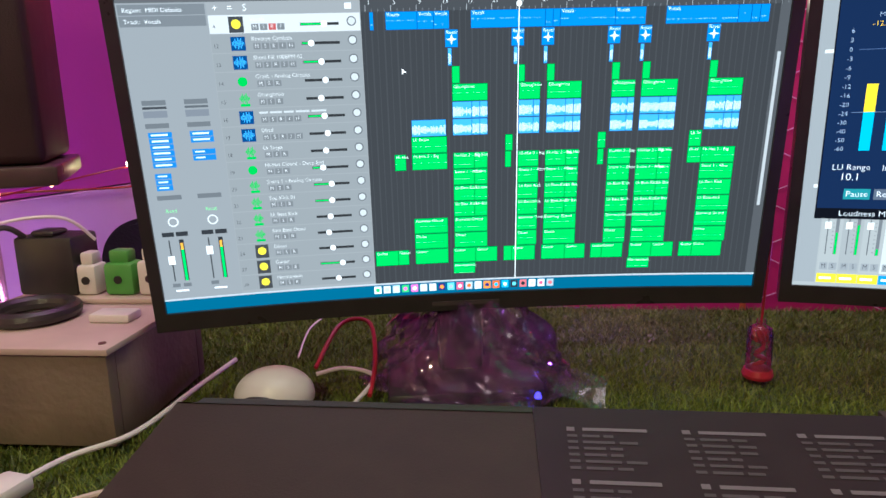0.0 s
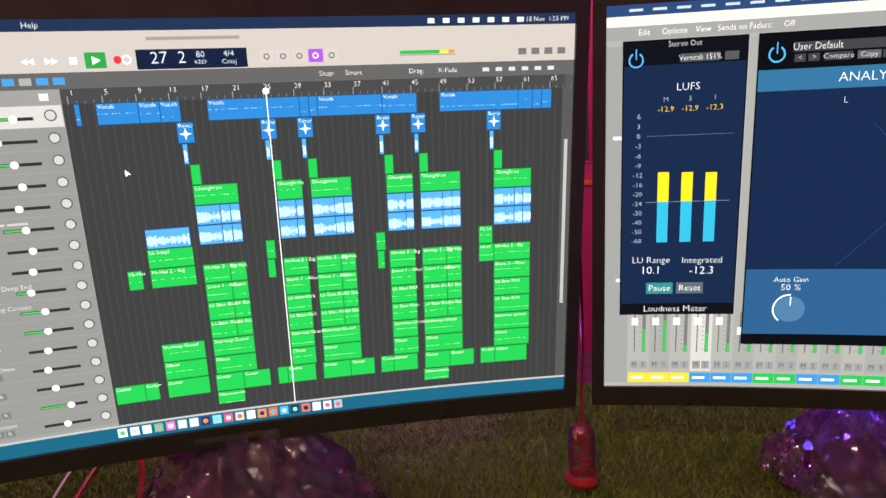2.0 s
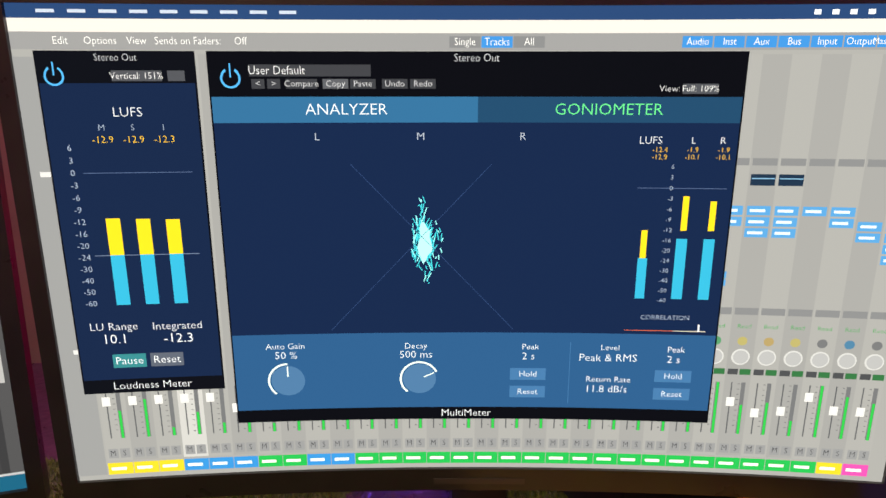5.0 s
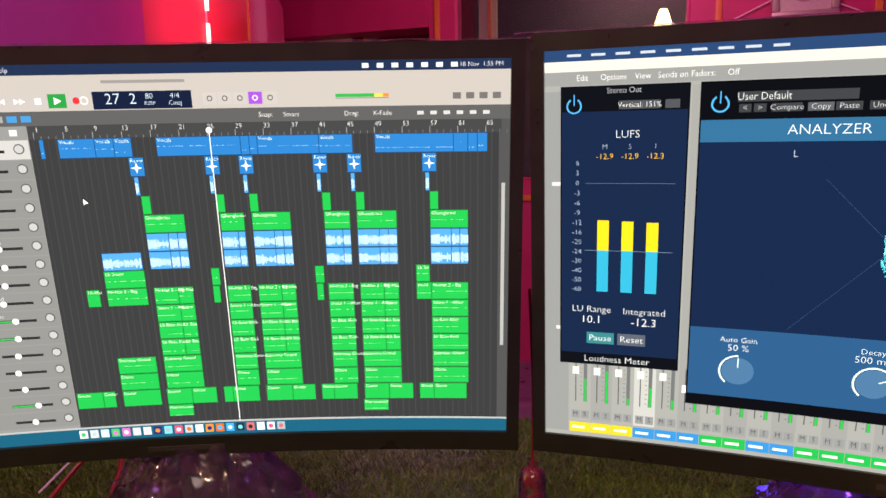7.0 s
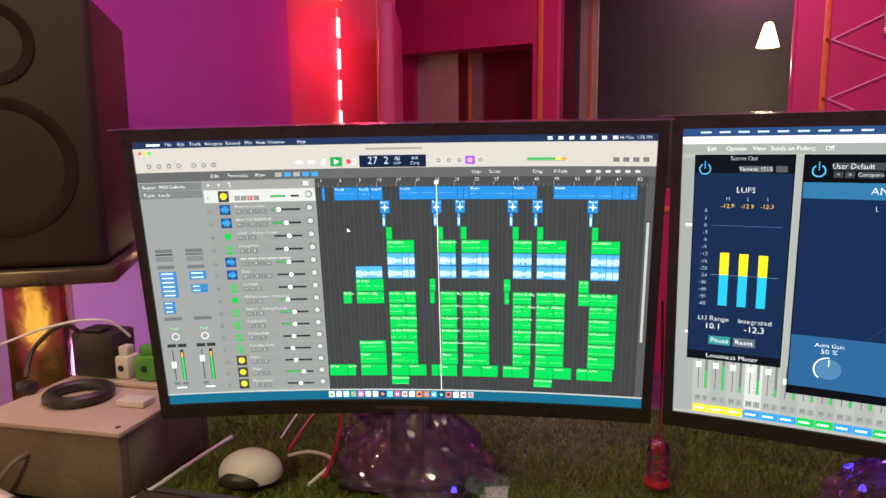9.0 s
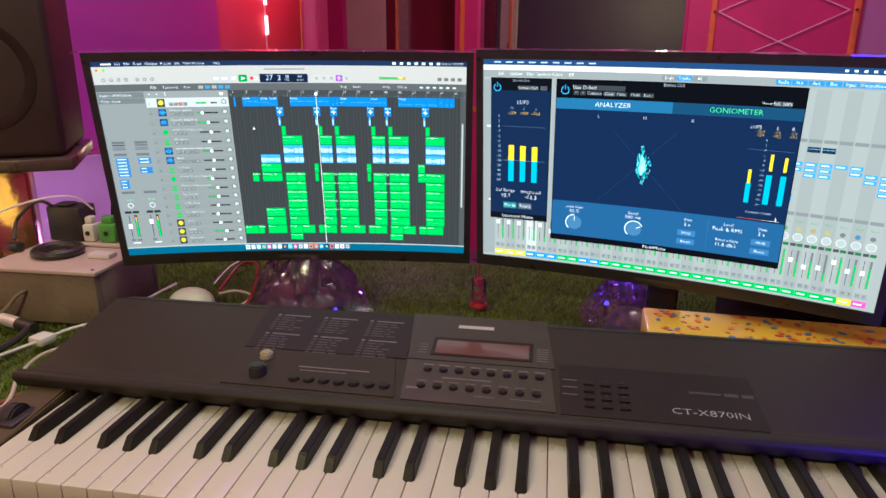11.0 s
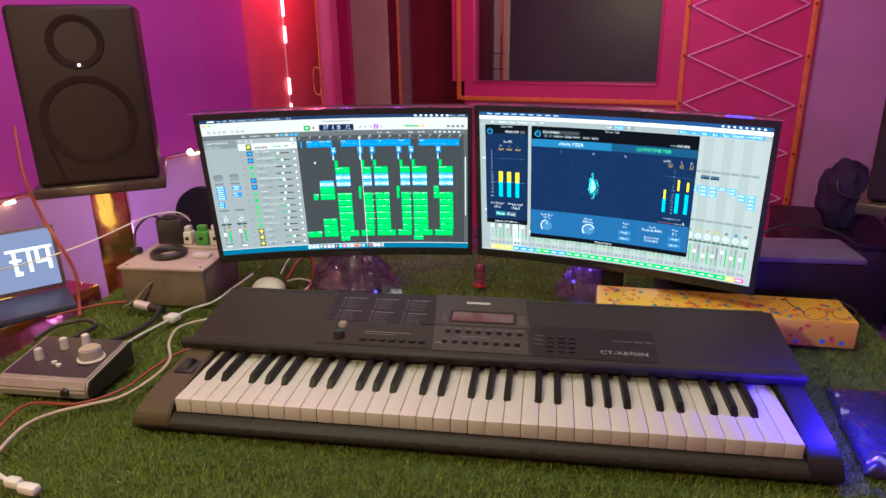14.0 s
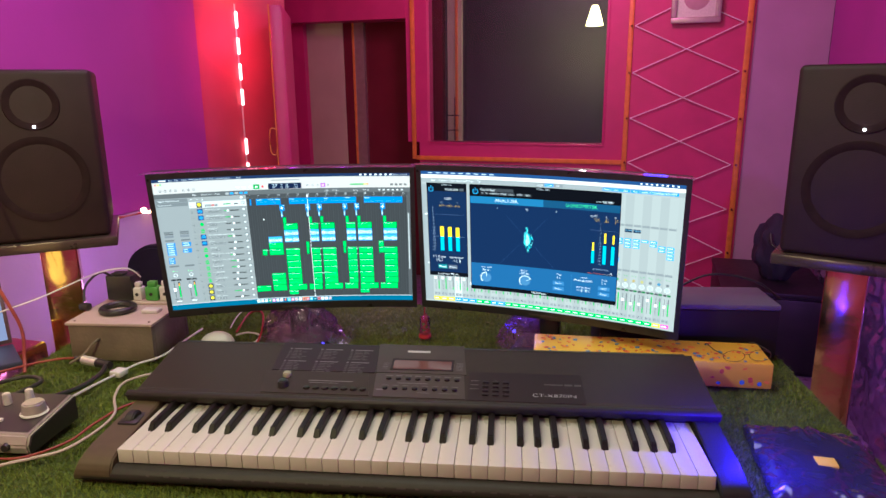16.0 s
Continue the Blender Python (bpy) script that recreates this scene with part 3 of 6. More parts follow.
def monitor(place, yaw, tilt, roll, label):
    m = thing("monitor", pose(*place, 0, 0, yaw) @ pose(0, 0, 0, tilt, roll, 0), label, "monitor", "desk monitors")
    e, t, b = 0.0095, 0.012, 0.016
    hw, hh = MW / 2, MH / 2
    part("bezel", curved_slab(-hw - e, -hw, -hh - b, hh + t, -0.003, 0.02, 1), BEZEL, m)
    part("bezel", curved_slab(hw, hw + e, -hh - b, hh + t, -0.003, 0.02, 1), BEZEL, m)
    part("bezel", curved_slab(-hw, hw, hh, hh + t, -0.003, 0.02), BEZEL, m)
    part("bezel", curved_slab(-hw, hw, -hh - b, -hh, -0.003, 0.02), BEZEL, m)
    part("back_shell", curved_slab(-hw - e + 0.002, hw + e - 0.002, -hh - b + 0.002, hh + t - 0.002, 0.0203, 0.034), BLACK, m)
    part("rear_bulge", bm_box(-0.16, 0.16, 0.05, 0.085, -0.11, 0.09, 0.012), BLACK, m)
    film = curved_slab(-hw - e - 0.010, hw + e + 0.003, hh + t + 0.0004, hh + t + 0.0013, -0.0040, 0.010, 40)
    for v in film.verts:
        v.co.z += 0.0009 * noise.noise(Vector((v.co.x * 45, v.co.y * 60, yaw)))
        v.co.y += 0.0010 * noise.noise(Vector((v.co.x * 60, 3, yaw)))
    part("protective_film", film, WRAP, m, "clear protective film left along the top edge")
    foot = pose(*place, 0, 0, yaw)
    local = m.matrix_world.inverted()
    base_z = DESK - place[2]
    neck = bm_box(-0.022, 0.022, 0.075, 0.10, base_z + 0.008, -0.02, 0.006)
    bmesh.ops.transform(neck, matrix=local @ foot, verts=neck.verts)
    part("neck", neck, BLACK, m)
    base = bm_box(-0.072, 0.072, 0.02, 0.14, base_z - 0.004, base_z + 0.010, 0.005)
    bmesh.ops.transform(base, matrix=local @ foot, verts=base.verts)
    part("stand_base", base, BLACK, m)
    screen = part("screen", curved_slab(-hw, hw, -hh, hh, 0.0, 0.012), glow("screen desktop", hexc("1c6f94"), 1.0), m, "lit screen")
    strip = part("maker_mark", curved_slab(-0.03, 0.03, -hh - 0.011, -hh - 0.007, -0.0036, -0.003, 4), PRINT_DIM, m)
    return m, screen


left_monitor, left_screen = monitor((0.0321, 0.5276, 1.0219), 22.24, 7.5, -0.43, "curved black monitor showing a green and blue track arrangement")
right_monitor, right_screen = monitor((0.5510, 0.6103, 1.0238), -4.16, 5.6, 0.78, "curved black monitor showing loudness meters and a mixer")

# ---- what the left screen shows ----
L = Sheet()
L.rect("menu_bar", "1d2c4c", 0, 1, 0, 0.0245)
L.rect("toolbar", "b8b2b0", 0, 1, 0.0245, 0.108)
L.rect("header_strip", "57585b", 0, 1, 0.108, 0.142)
L.rect("ruler", "3f4043", 0.345, 0.99, 0.142, 0.174)
L.rect("inspector", "85878a", 0, 0.123, 0.142, 0.956)
L.rect("track_list", "8a8b8d", 0.123, 0.345, 0.142, 0.956)
L.rect("arrange_area", "36373a", 0.345, 0.985, 0.174, 0.956)
L.rect("scroll_margin", "4b4c4f", 0.985, 1, 0.108, 0.956)
L.rect("window_edge", "aeb2b6", 0, 1, 0.956, 0.9615)
L.rect("scroll_bar", "a9abad", 0.989, 0.994, 0.30, 0.74, 2)
for k, w in enumerate("File Edit Track Navigate Record Mix View Window Help".split()):
    L.text("menu_lettering", "dfe3ea", w, (0.068, 0.092, 0.119, 0.155, 0.192, 0.222, 0.246, 0.276, 0.326)[k], 0.0125, 0.0058)
L.rect("menu_lettering", "dfe3ea", 0.026, 0.052, 0.009, 0.0165, 3)
for k in range(7):
    L.rect("menu_symbol", "dfe3ea", 0.80 + 0.02 * k, 0.809 + 0.02 * k, 0.007, 0.018, 3)
L.text("menu_lettering", "dfe3ea", "Fri 18 Nov  1:55 PM", 0.955, 0.0125, 0.0052)
for k, c in enumerate(("e0605a", "e6bd4e", "5fc25b")):
    L.disc("window_button", c, 0.012 + 0.009 * k, 0.040, 0.0018)
L.rect("title_bar_mark", "8f8b8c", 0.45, 0.56, 0.038, 0.045, 3)
for k in range(7):
    s = 0.018 + 0.019 * k + (0.01 if k > 3 else 0)
    L.rect("tool_button", "b4afb0", s, s + 0.016, 0.072, 0.099, 2)
    L.disc("tool_symbol", "5d5b5d", s + 0.008, 0.086, 0.0022, 3, hole=0.0014)
for k in range(5):
    s = 0.305 + 0.0245 * k
    L.rect("transport_button", "239244" if k == 3 else "b7b2b3", s, s + 0.0235, 0.068, 0.101, 2)
    v = 0.0845
    if k in (0, 1):
        f = 1 if k else -1
        for o in (-0.003, 0.004):
            L.poly("transport_symbol", "f6f6f6", [(s + 0.012 + o - 0.003 * f, v - 0.007), (s + 0.012 + o + 0.004 * f, v), (s + 0.012 + o - 0.003 * f, v + 0.007)])
    elif k == 2:
        L.rect("transport_symbol", "f6f6f6", s + 0.008, s + 0.016, v - 0.007, v + 0.007, 3)
    elif k == 3:
        L.poly("transport_symbol", "f6f6f6", [(s + 0.008, v - 0.009), (s + 0.018, v), (s + 0.008, v + 0.009)])
    else:
        L.disc("record_symbol", "d8343a", s + 0.012, v, 0.0024)
L.disc("transport_symbol", "f6f6f6", 0.437 - 0.012, 0.0845, 0.0028, hole=0.002)
L.rect("counter_display", "141d38", 0.436, 0.567, 0.064, 0.106, 2)
L.text("counter_digits", "cfe0f5", "27  2", 0.473, 0.083, 0.0125)
L.text("counter_digits", "cfe0f5", "80", 0.511, 0.077, 0.0065)
L.text("counter_digits", "cfe0f5", "KEEP", 0.511, 0.093, 0.0042)
L.text("counter_digits", "cfe0f5", "4/4", 0.545, 0.076, 0.0062)
L.text("counter_digits", "cfe0f5", "Cmaj", 0.545, 0.093, 0.0052)
for k in range(5):
    s = 0.582 + 0.0205 * k
    L.rect("mode_button", "9a4fd0" if k == 3 else "bbb6b7", s, s + 0.0185, 0.07, 0.099, 2)
    L.disc("tool_symbol", "efe9ef" if k == 3 else "6b686a", s + 0.009, 0.0845, 0.002, 3, hole=0.0012)
L.rect("level_bar", "2ea64c", 0.762, 0.815, 0.078, 0.086, 2)
L.rect("level_bar", "d9cf52", 0.815, 0.827, 0.078, 0.086, 2)
L.rect("level_bar", "d8873e", 0.827, 0.835, 0.078, 0.086, 2)
L.rect("level_bar", "86878a", 0.762, 0.835, 0.0872, 0.0895, 2)
for k in range(4):
    L.rect("tool_symbol", "6b686a", 0.922 + 0.018 * k, 0.933 + 0.018 * k, 0.078, 0.093, 3)
for w, s in (("Edit", 0.150), ("Functions", 0.195), ("View", 0.238)):
    L.text("header_lettering", "e6e6e8", w, s, 0.125, 0.0062)
for k in range(5):
    L.rect("header_button", "3f8fd0" if k in (1, 3, 4) else "9a9b9e", 0.268 + 0.018 * k, 0.281 + 0.018 * k, 0.118, 0.133, 2)
for w, s in (("Snap:", 0.665), ("Smart", 0.70), ("Drag:", 0.783), ("X-Fade", 0.825)):
    L.text("header_lettering", "e6e6e8", w, s, 0.125, 0.0056)
for k in range(6):
    L.rect("header_button", "c4c5c8", 0.873 + 0.018 * k, 0.882 + 0.018 * k, 0.121, 0.130, 2)
for k, w in enumerate(("+", "=", "S")):
    L.text("list_lettering", "eceff2", w, 0.135 + 0.021 * k, 0.158, 0.0085)
L.rect("list_button", "d8dade", 0.322, 0.332, 0.150, 0.165, 2)
for k in range(17):
    s = 0.352 + 0.0384 * k
    L.rect("ruler_tick", "9a9ca0", s, s + 0.0008, 0.158, 0.174, 2)
    L.text("ruler_digits", "d6d8db", str(1 + 4 * k), s + 0.006, 0.151, 0.0058)
    for j in range(1, 4):
        L.rect("ruler_tick", "7c7e82", s + 0.0096 * j, s + 0.0096 * j + 0.0006, 0.167, 0.174, 2)
for k in range(66):
    s = 0.350 + 0.0096 * k
    L.rect("grid_line", "3d3e41", s, s + (0.0022 if k % 2 else 0.0012), 0.174, 0.956, 2)

RH, R0 = 0.0484, 0.174
NAMES = ("Vocals", "Reverse Cymbals", "Short Fill 100BPM 02", "Crash - Analog Circuits", "Ghunghroo", "", "Dhad", "Lk Snaps", "Hi-Hat Closed - Deep End",
         "Snare 1 - Analog Circuits", "Top Kick 01", "Lk Bass Kick", "Sine Bass Omni", "Dbass", "Guitar", "Harmonium")
NUMBERS = ("4", "12", "13", "14", "15", "16", "17", "18", "19", "20", "21", "22", "23", "24", "27", "30")
SLIDE = (0.62, 0.25, 0.48, 0.55, 0.4, 0.45, 0.5, 0.42, 0.3, 0.5, 0.48, 0.4, 0.32, 0.4, 0.65, 0.5)
for k in range(16):
    v = R0 + RH * k
    vb = min(v + RH, 0.952)
    L.rect("track_header", "bfc0c2" if k == 0 else "838587", 0.124, 0.344, v + 0.001, vb - 0.0015, 2)
    L.text("track_digits", "35363a", NUMBERS[k], 0.131, v + 0.03, 0.0048)
    icon = "e8d83a" if k in (0, 13, 14, 15) else ("2a7cc9" if k in (1, 2, 5, 6) else "1fae45")
    if icon == "2a7cc9":
        L.rect("track_icon", "123f72", 0.152, 0.173, v + 0.007, vb - 0.006, 3)
        for j in range(9):
            h = (0.004, 0.007, 0.012, 0.006, 0.015, 0.009, 0.013, 0.006, 0.003)[j]
            L.rect("track_icon_wave", "4aa3ea", 0.154 + 0.002 * j, 0.1552 + 0.002 * j, v + 0.024 - h, v + 0.024 + h, 4)
    elif icon == "e8d83a":
        L.rect("track_icon", "3c3d40", 0.152, 0.173, v + 0.005, vb - 0.003, 3)
        if vb - v > 0.04:
            L.disc("track_icon_dot", "e8d83a", 0.1625, v + 0.024, 0.0034, 4)
    elif k in (3, 8):
        L.disc("track_icon", icon, 0.1625, v + 0.026, 0.0036)
    else:
        for j in range(8):
            h = (0.003, 0.008, 0.013, 0.007, 0.011, 0.014, 0.006, 0.003)[j]
            L.rect("track_icon", icon, 0.155 + 0.002 * j, 0.1564 + 0.002 * j, v + 0.022 - h, v + 0.022 + h, 3)
        L.rect("track_icon", icon, 0.156, 0.170, v + 0.036, v + 0.043, 3)
    if NAMES[k]:
        L.text("track_lettering", "d2d3d4", NAMES[k], 0.182, v + 0.013, 0.0052, align="LEFT")
    else:
        for a, b in ((0.182, 0.195), (0.198, 0.216), (0.219, 0.234), (0.237, 0.258), (0.261, 0.284)):
            L.rect("track_lettering", "b4b6b8", a, b, v + 0.010, v + 0.0155, 3)
    if vb - v > 0.04:
        for j in range(3 + (k in (0, 1, 2, 5, 6)) + (k in (1, 2, 5, 6))):
            s = 0.184 + 0.0125 * j
            L.rect("track_button", "a9504f" if k == 0 and j == 2 else "6d6f72", s, s + 0.0105, v + 0.024, v + 0.040, 3)
            L.text("track_lettering", "d2d3d4", "MSRIX"[j] if j < 4 else "H", s + 0.005, v + 0.032, 0.0048)
        L.rect("volume_slot", "2b2c2e", 0.255, 0.312, v + 0.024, v + 0.031, 3)
        s = 0.255 + 0.057 * SLIDE[k]
        if k in (0, 1, 2, 5, 8, 9, 10, 14):
            L.rect("volume_level", "2fbf54", 0.256, s, v + 0.0255, v + 0.0295, 4)
        L.disc("volume_knob", "e7e8ea", s, v + 0.0275, 0.0024, 5)
        L.disc("pan_knob", "55575a", 0.331, v + 0.022, 0.0036, 3)
        L.disc("pan_knob_face", "b9bbbe", 0.331, v + 0.022, 0.0028, 4)

COLS = ((0.482, 0.538), (0.588, 0.622), (0.633, 0.688), (0.736, 0.773), (0.783, 0.840), (0.888, 0.942))
STARS = (0.482, 0.585, 0.632, 0.735, 0.783, 0.888)


def region(row, s0, s1, colour, marks, text=""):
    v = R0 + RH * row
    vb = min(v + RH, 0.936)
    dark, light = {"12b850": ("0d7f31", "9cf0b0"), "2579c4": ("155290", "8cc4f2"), "4c9fe0": ("1f5f9c", "d4ecff")}[colour]
    L.rect("region_edge", dark, s0, s1, v + 0.0008, vb - 0.0006, 3)
    L.rect("region", colour, s0 + 0.0006, s1 - 0.0006, v + 0.002, vb - 0.002, 4)
    w = s1 - s0
    if text and w > 0.018:
        L.text("region_lettering", "e8fff0", text, s0 + 0.002, v + 0.0085, 0.0045, 5, "LEFT")
    rng = random.Random(int(s0 * 1000) + row)
    if marks == "notes":
        vv = v + rng.uniform(0.022, 0.036)
        for j in range(max(1, int(w / 0.004))):
            if rng.random() < 0.75:
                s = s0 + 0.0015 + 0.004 * j
                if s + 0.003 < s1:
                    L.rect("region_note", light, s, s + rng.choice((0.0012, 0.0028)), vv, vv + 0.0018, 5)
    elif marks == "wave":
        for j in range(max(2, int(w / 0.0014))):
            s = s0 + 0.001 + 0.0014 * j
            h = rng.uniform(0.003, 0.013) if (j // 9) % 4 else rng.uniform(0.009, 0.014)
            if s + 0.0009 < s1:
                L.rect("region_wave", light, s, s + 0.0009, v + 0.029 - h, v + 0.029 + h, 5)


for s0, s1 in ((0.358, 0.364), (0.382, 0.430), (0.430, 0.455), (0.455, 0.479), (0.512, 0.627), (0.627, 0.639), (0.639, 0.650), (0.650, 0.735), (0.735, 0.782), (0.813, 0.922), (0.922, 0.942), (0.942, 0.955), (0.955, 0.969)):
    region(0, s0, s1, "2579c4", "notes", "Vocals" if s1 - s0 > 0.02 else "")
for s, (c0, c1) in zip(STARS, COLS):
    region(1, s - 0.010, s + 0.010, "2579c4", "", "Rever")
    v = R0 + RH * 1.55
    L.poly("region_star", "f2f8ff", [(s + q * math.cos(a) / MW, v + q * math.sin(a) / MH) for a, q in [(radians(45 * j), 0.0042 if j % 2 == 0 else 0.0012) for j in range(8)]], 6)
    region(2, s - 0.006, s, "4c9fe0", "wave")
    region(3, s, s + 0.012, "12b850", "", "")
    region(4, c0, c1, "12b850", "notes", "Ghunghroo")
    for row in (5, 6):
        n = 3 if c1 - c0 > 0.05 else 2
        for j in range(n):
            cut = (0, 0.55, 0.78, 1) if n == 3 else (0, 0.7, 1)
            region(row, c0 + (c1 - c0) * cut[j], c0 + (c1 - c0) * cut[j + 1], "4c9fe0", "wave")
    for row, w in ((8, "Hi-Hat 2 - Big"), (9, "Snare 1 - After"), (10, "Lk Bass Kick"), (11, "Lk Bass Kick"), (12, "Stairway Grand"), (13, "Dbass")):
        if c1 - c0 > 0.05 and c0 < 0.85 and row < 12:
            m = c0 + (c1 - c0) * 0.62
            region(row, c0, m, "12b850", "notes", w)
            region(row, m, c1, "12b850", "notes", w[:6])
        else:
            region(row, c0, c1, "12b850", "notes", w)
region(6, 0.416, 0.471, "4c9fe0", "wave")
for row, s0, s1, w in ((7, 0.415, 0.472, "Lk Snaps"), (7, 0.567, 0.579, "Lk"), (7, 0.718, 0.731, "Lk"), (7, 0.866, 0.886, "Lk Sn"), (8, 0.387, 0.405, "Hi-Hat"), (8, 0.415, 0.472, "Hi-Hat 2 - Big"),
                       (8, 0.567, 0.577, ""), (8, 0.719, 0.729, ""), (8, 0.866, 0.888, "Hi-H"), (12, 0.415, 0.471, "Stairway Grand"), (13, 0.415, 0.471, "Dbass"),
                       (15, 0.480, 0.517, "Harmonium"), (15, 0.780, 0.818, "Harmonium")):
    region(row, s0, s1, "12b850", "notes", w)
for s0, s1 in ((0.348, 0.386), (0.386, 0.404), (0.415, 0.471), (0.480, 0.518), (0.518, 0.555), (0.566, 0.580), (0.580, 0.620), (0.631, 0.671), (0.671, 0.706), (0.716, 0.735), (0.735, 0.771), (0.782, 0.820), (0.820, 0.857), (0.867, 0.889), (0.889, 0.939)):
    region(14, s0, s1, "12b850", "", "Guitar")
L.rect("playhead", "f4f6f8", 0.5855, 0.5868, 0.160, 0.956, 7)
L.disc("playhead", "f4f6f8", 0.5862, 0.160, 0.0022, 7)
L.poly("cursor", "f7f7f7", [(0.404, 0.322), (0.404, 0.338), (0.4075, 0.334), (0.411, 0.334)], 7)
# inspector strips
L.rect("inspector_bar", "6b6e72", 0.002, 0.121, 0.146, 0.172, 2)
L.rect("inspector_bar", "6b6e72", 0.002, 0.121, 0.174, 0.200, 2)
L.text("inspector_lettering", "eef0f2", "Region:  MIDI Defaults", 0.008, 0.160, 0.0054, align="LEFT")
L.text("inspector_lettering", "eef0f2", "Track:  Vocals", 0.008, 0.188, 0.0054, align="LEFT")
for n, s in enumerate((0.014, 0.074)):
    L.rect("inspector_slot", "63666a", s, s + 0.034, 0.385, 0.398, 2)
    L.rect("inspector_slot", "55585c" if n else "3a3c40", s, s + 0.034, 0.402, 0.408, 2)
    L.rect("inspector_slot", "70737a", s, s + 0.034, 0.413, 0.431, 2)
    L.rect("inspector_slot", "63666a", s, s + 0.034, 0.446, 0.459, 2)
    for j in range((6, 2)[n]):
        L.rect("plugin_slot", "2a73b6", s + 0.002, s + 0.036, 0.470 + 0.0165 * j, 0.485 + 0.0165 * j, 2)
        L.rect("plugin_lettering", "cfe4f7", s + 0.006, s + 0.030, 0.4745 + 0.0165 * j, 0.4795 + 0.0165 * j, 3)
    for j in range(3 - n):
        L.rect("plugin_slot", "2a73b6", s + 0.002, s + (0.026, 0.036)[n], (0.583, 0.520)[n] + 0.0165 * j, (0.598, 0.535)[n] + 0.0165 * j, 2)
        L.rect("plugin_lettering", "cfe4f7", s + 0.006, s + 0.02, (0.588, 0.525)[n] + 0.0165 * j, (0.592, 0.529)[n] + 0.0165 * j, 3)
    L.rect("inspector_slot", "63666a", s, s + 0.036, 0.645, 0.658, 2)
    L.text("read_lettering", "7fe08a", "Read", s + 0.018, 0.690, 0.0052)
    L.disc("pan_knob_face", "c9cbce", s + 0.018, 0.722, 0.0042, 3, hole=0.003)
    L.rect("value_box", "2d2f33", s - 0.002, s + 0.016, 0.752, 0.765, 2)
    L.rect("value_box", "2d2f33", s + 0.019, s + 0.037, 0.752, 0.765, 2)
    L.rect("fader_slot", "3b3d40", s + 0.006, s + 0.008, 0.775, 0.900, 2)
    L.rect("fader_cap", "eceef0", s + 0.002, s + 0.012, (0.823, 0.800)[n], (0.848, 0.825)[n], 4)
    L.rect("meter_slot", "2b2d30", s + 0.022, s + 0.029, 0.775, 0.900, 2)
    L.rect("meter_level", "2fc65a", s + 0.0235, s + 0.0275, 0.805, 0.900, 3)
    L.rect("meter_level", "e0a03c", s + 0.0235, s + 0.0275, 0.785, 0.805, 3)
    for j in range(2 - n):
        L.rect("inspector_slot", "63666a", s + 0.002 + 0.017 * j, s + 0.014 + 0.017 * j, 0.908, 0.919, 2)
    L.rect("inspector_lettering", "eef0f2", s + 0.006, s + 0.026, 0.928, 0.933, 2)
# row of programme symbols along the bottom
DOCK = ("e8f2fa", "cfd6dd", "bfe4ee", "49b86d", "df6fc0", "c7ccd4", "d8d8de", "26306f", "6fd0e4", "d2557b", "b8c4d0", "e8edf2", "f08a3a", "e46a2a", "3aa8e8", "2c3036", "cc6a70", "e6e9ec", "dfe4ea", "9fb0bd")
for k, c in enumerate(DOCK):
    s = 0.342 + 0.0158 * k
    L.rect("dock_symbol", c, s, s + 0.0120, 0.965, 0.989, 3)
    L.disc("dock_symbol_mark", DOCK[(k * 7 + 3) % 20], s + 0.006, 0.977, 0.0018, 4)
L.build(left_screen, 1.58)

# ---- what the right screen shows ----
R = Sheet(((0, 0), (0.05, 0.05), (0.12, 0.129), (0.90, 0.881), (0.937, 0.925), (1, 1)))
R.rect("menu_bar", "24416e", 0, 1, 0, 0.026)
R.rect("title_bar", "d9d6d3", 0, 1, 0.026, 0.050)
R.rect("toolbar", "8e9093", 0, 1, 0.050, 0.078)
R.rect("mixer_back", "9a9c9c", 0, 1, 0.078, 1.0)
for k in range(9):
    R.rect("menu_lettering", "b9c6da", 0.03 + 0.031 * k, 0.048 + 0.031 * k, 0.010, 0.016, 3)
for k in range(8):
    R.rect("menu_symbol", "e8edf4", 0.845 + 0.018 * k, 0.852 + 0.018 * k, 0.009, 0.018, 3)
for w, s in (("Edit", 0.05), ("Options", 0.09), ("View", 0.127), ("Sends on Faders:", 0.18), ("Off", 0.235)):
    R.text("toolbar_lettering", "f2f3f4", w, s, 0.064, 0.0062)
for k, w in enumerate(("Single", "Tracks", "All")):
    R.rect("filter_button", "3687d0" if k == 1 else "7b7e82", 0.460 + 0.035 * k, 0.494 + 0.035 * k, 0.055, 0.074, 2)
    R.text("toolbar_lettering", "f2f3f4", w, 0.477 + 0.035 * k, 0.0645, 0.0062)
for k, w in enumerate(("Audio", "Inst", "Aux", "Bus", "Input", "Output", "Master/VCA", "MIDI")):
    R.rect("filter_button", "3687d0", 0.712 + 0.0335 * k, 0.744 + 0.0335 * k, 0.055, 0.074, 2)
    R.text("toolbar_lettering", "f2f3f4", w, 0.728 + 0.0335 * k, 0.0645, 0.0052 if k == 6 else 0.0060)
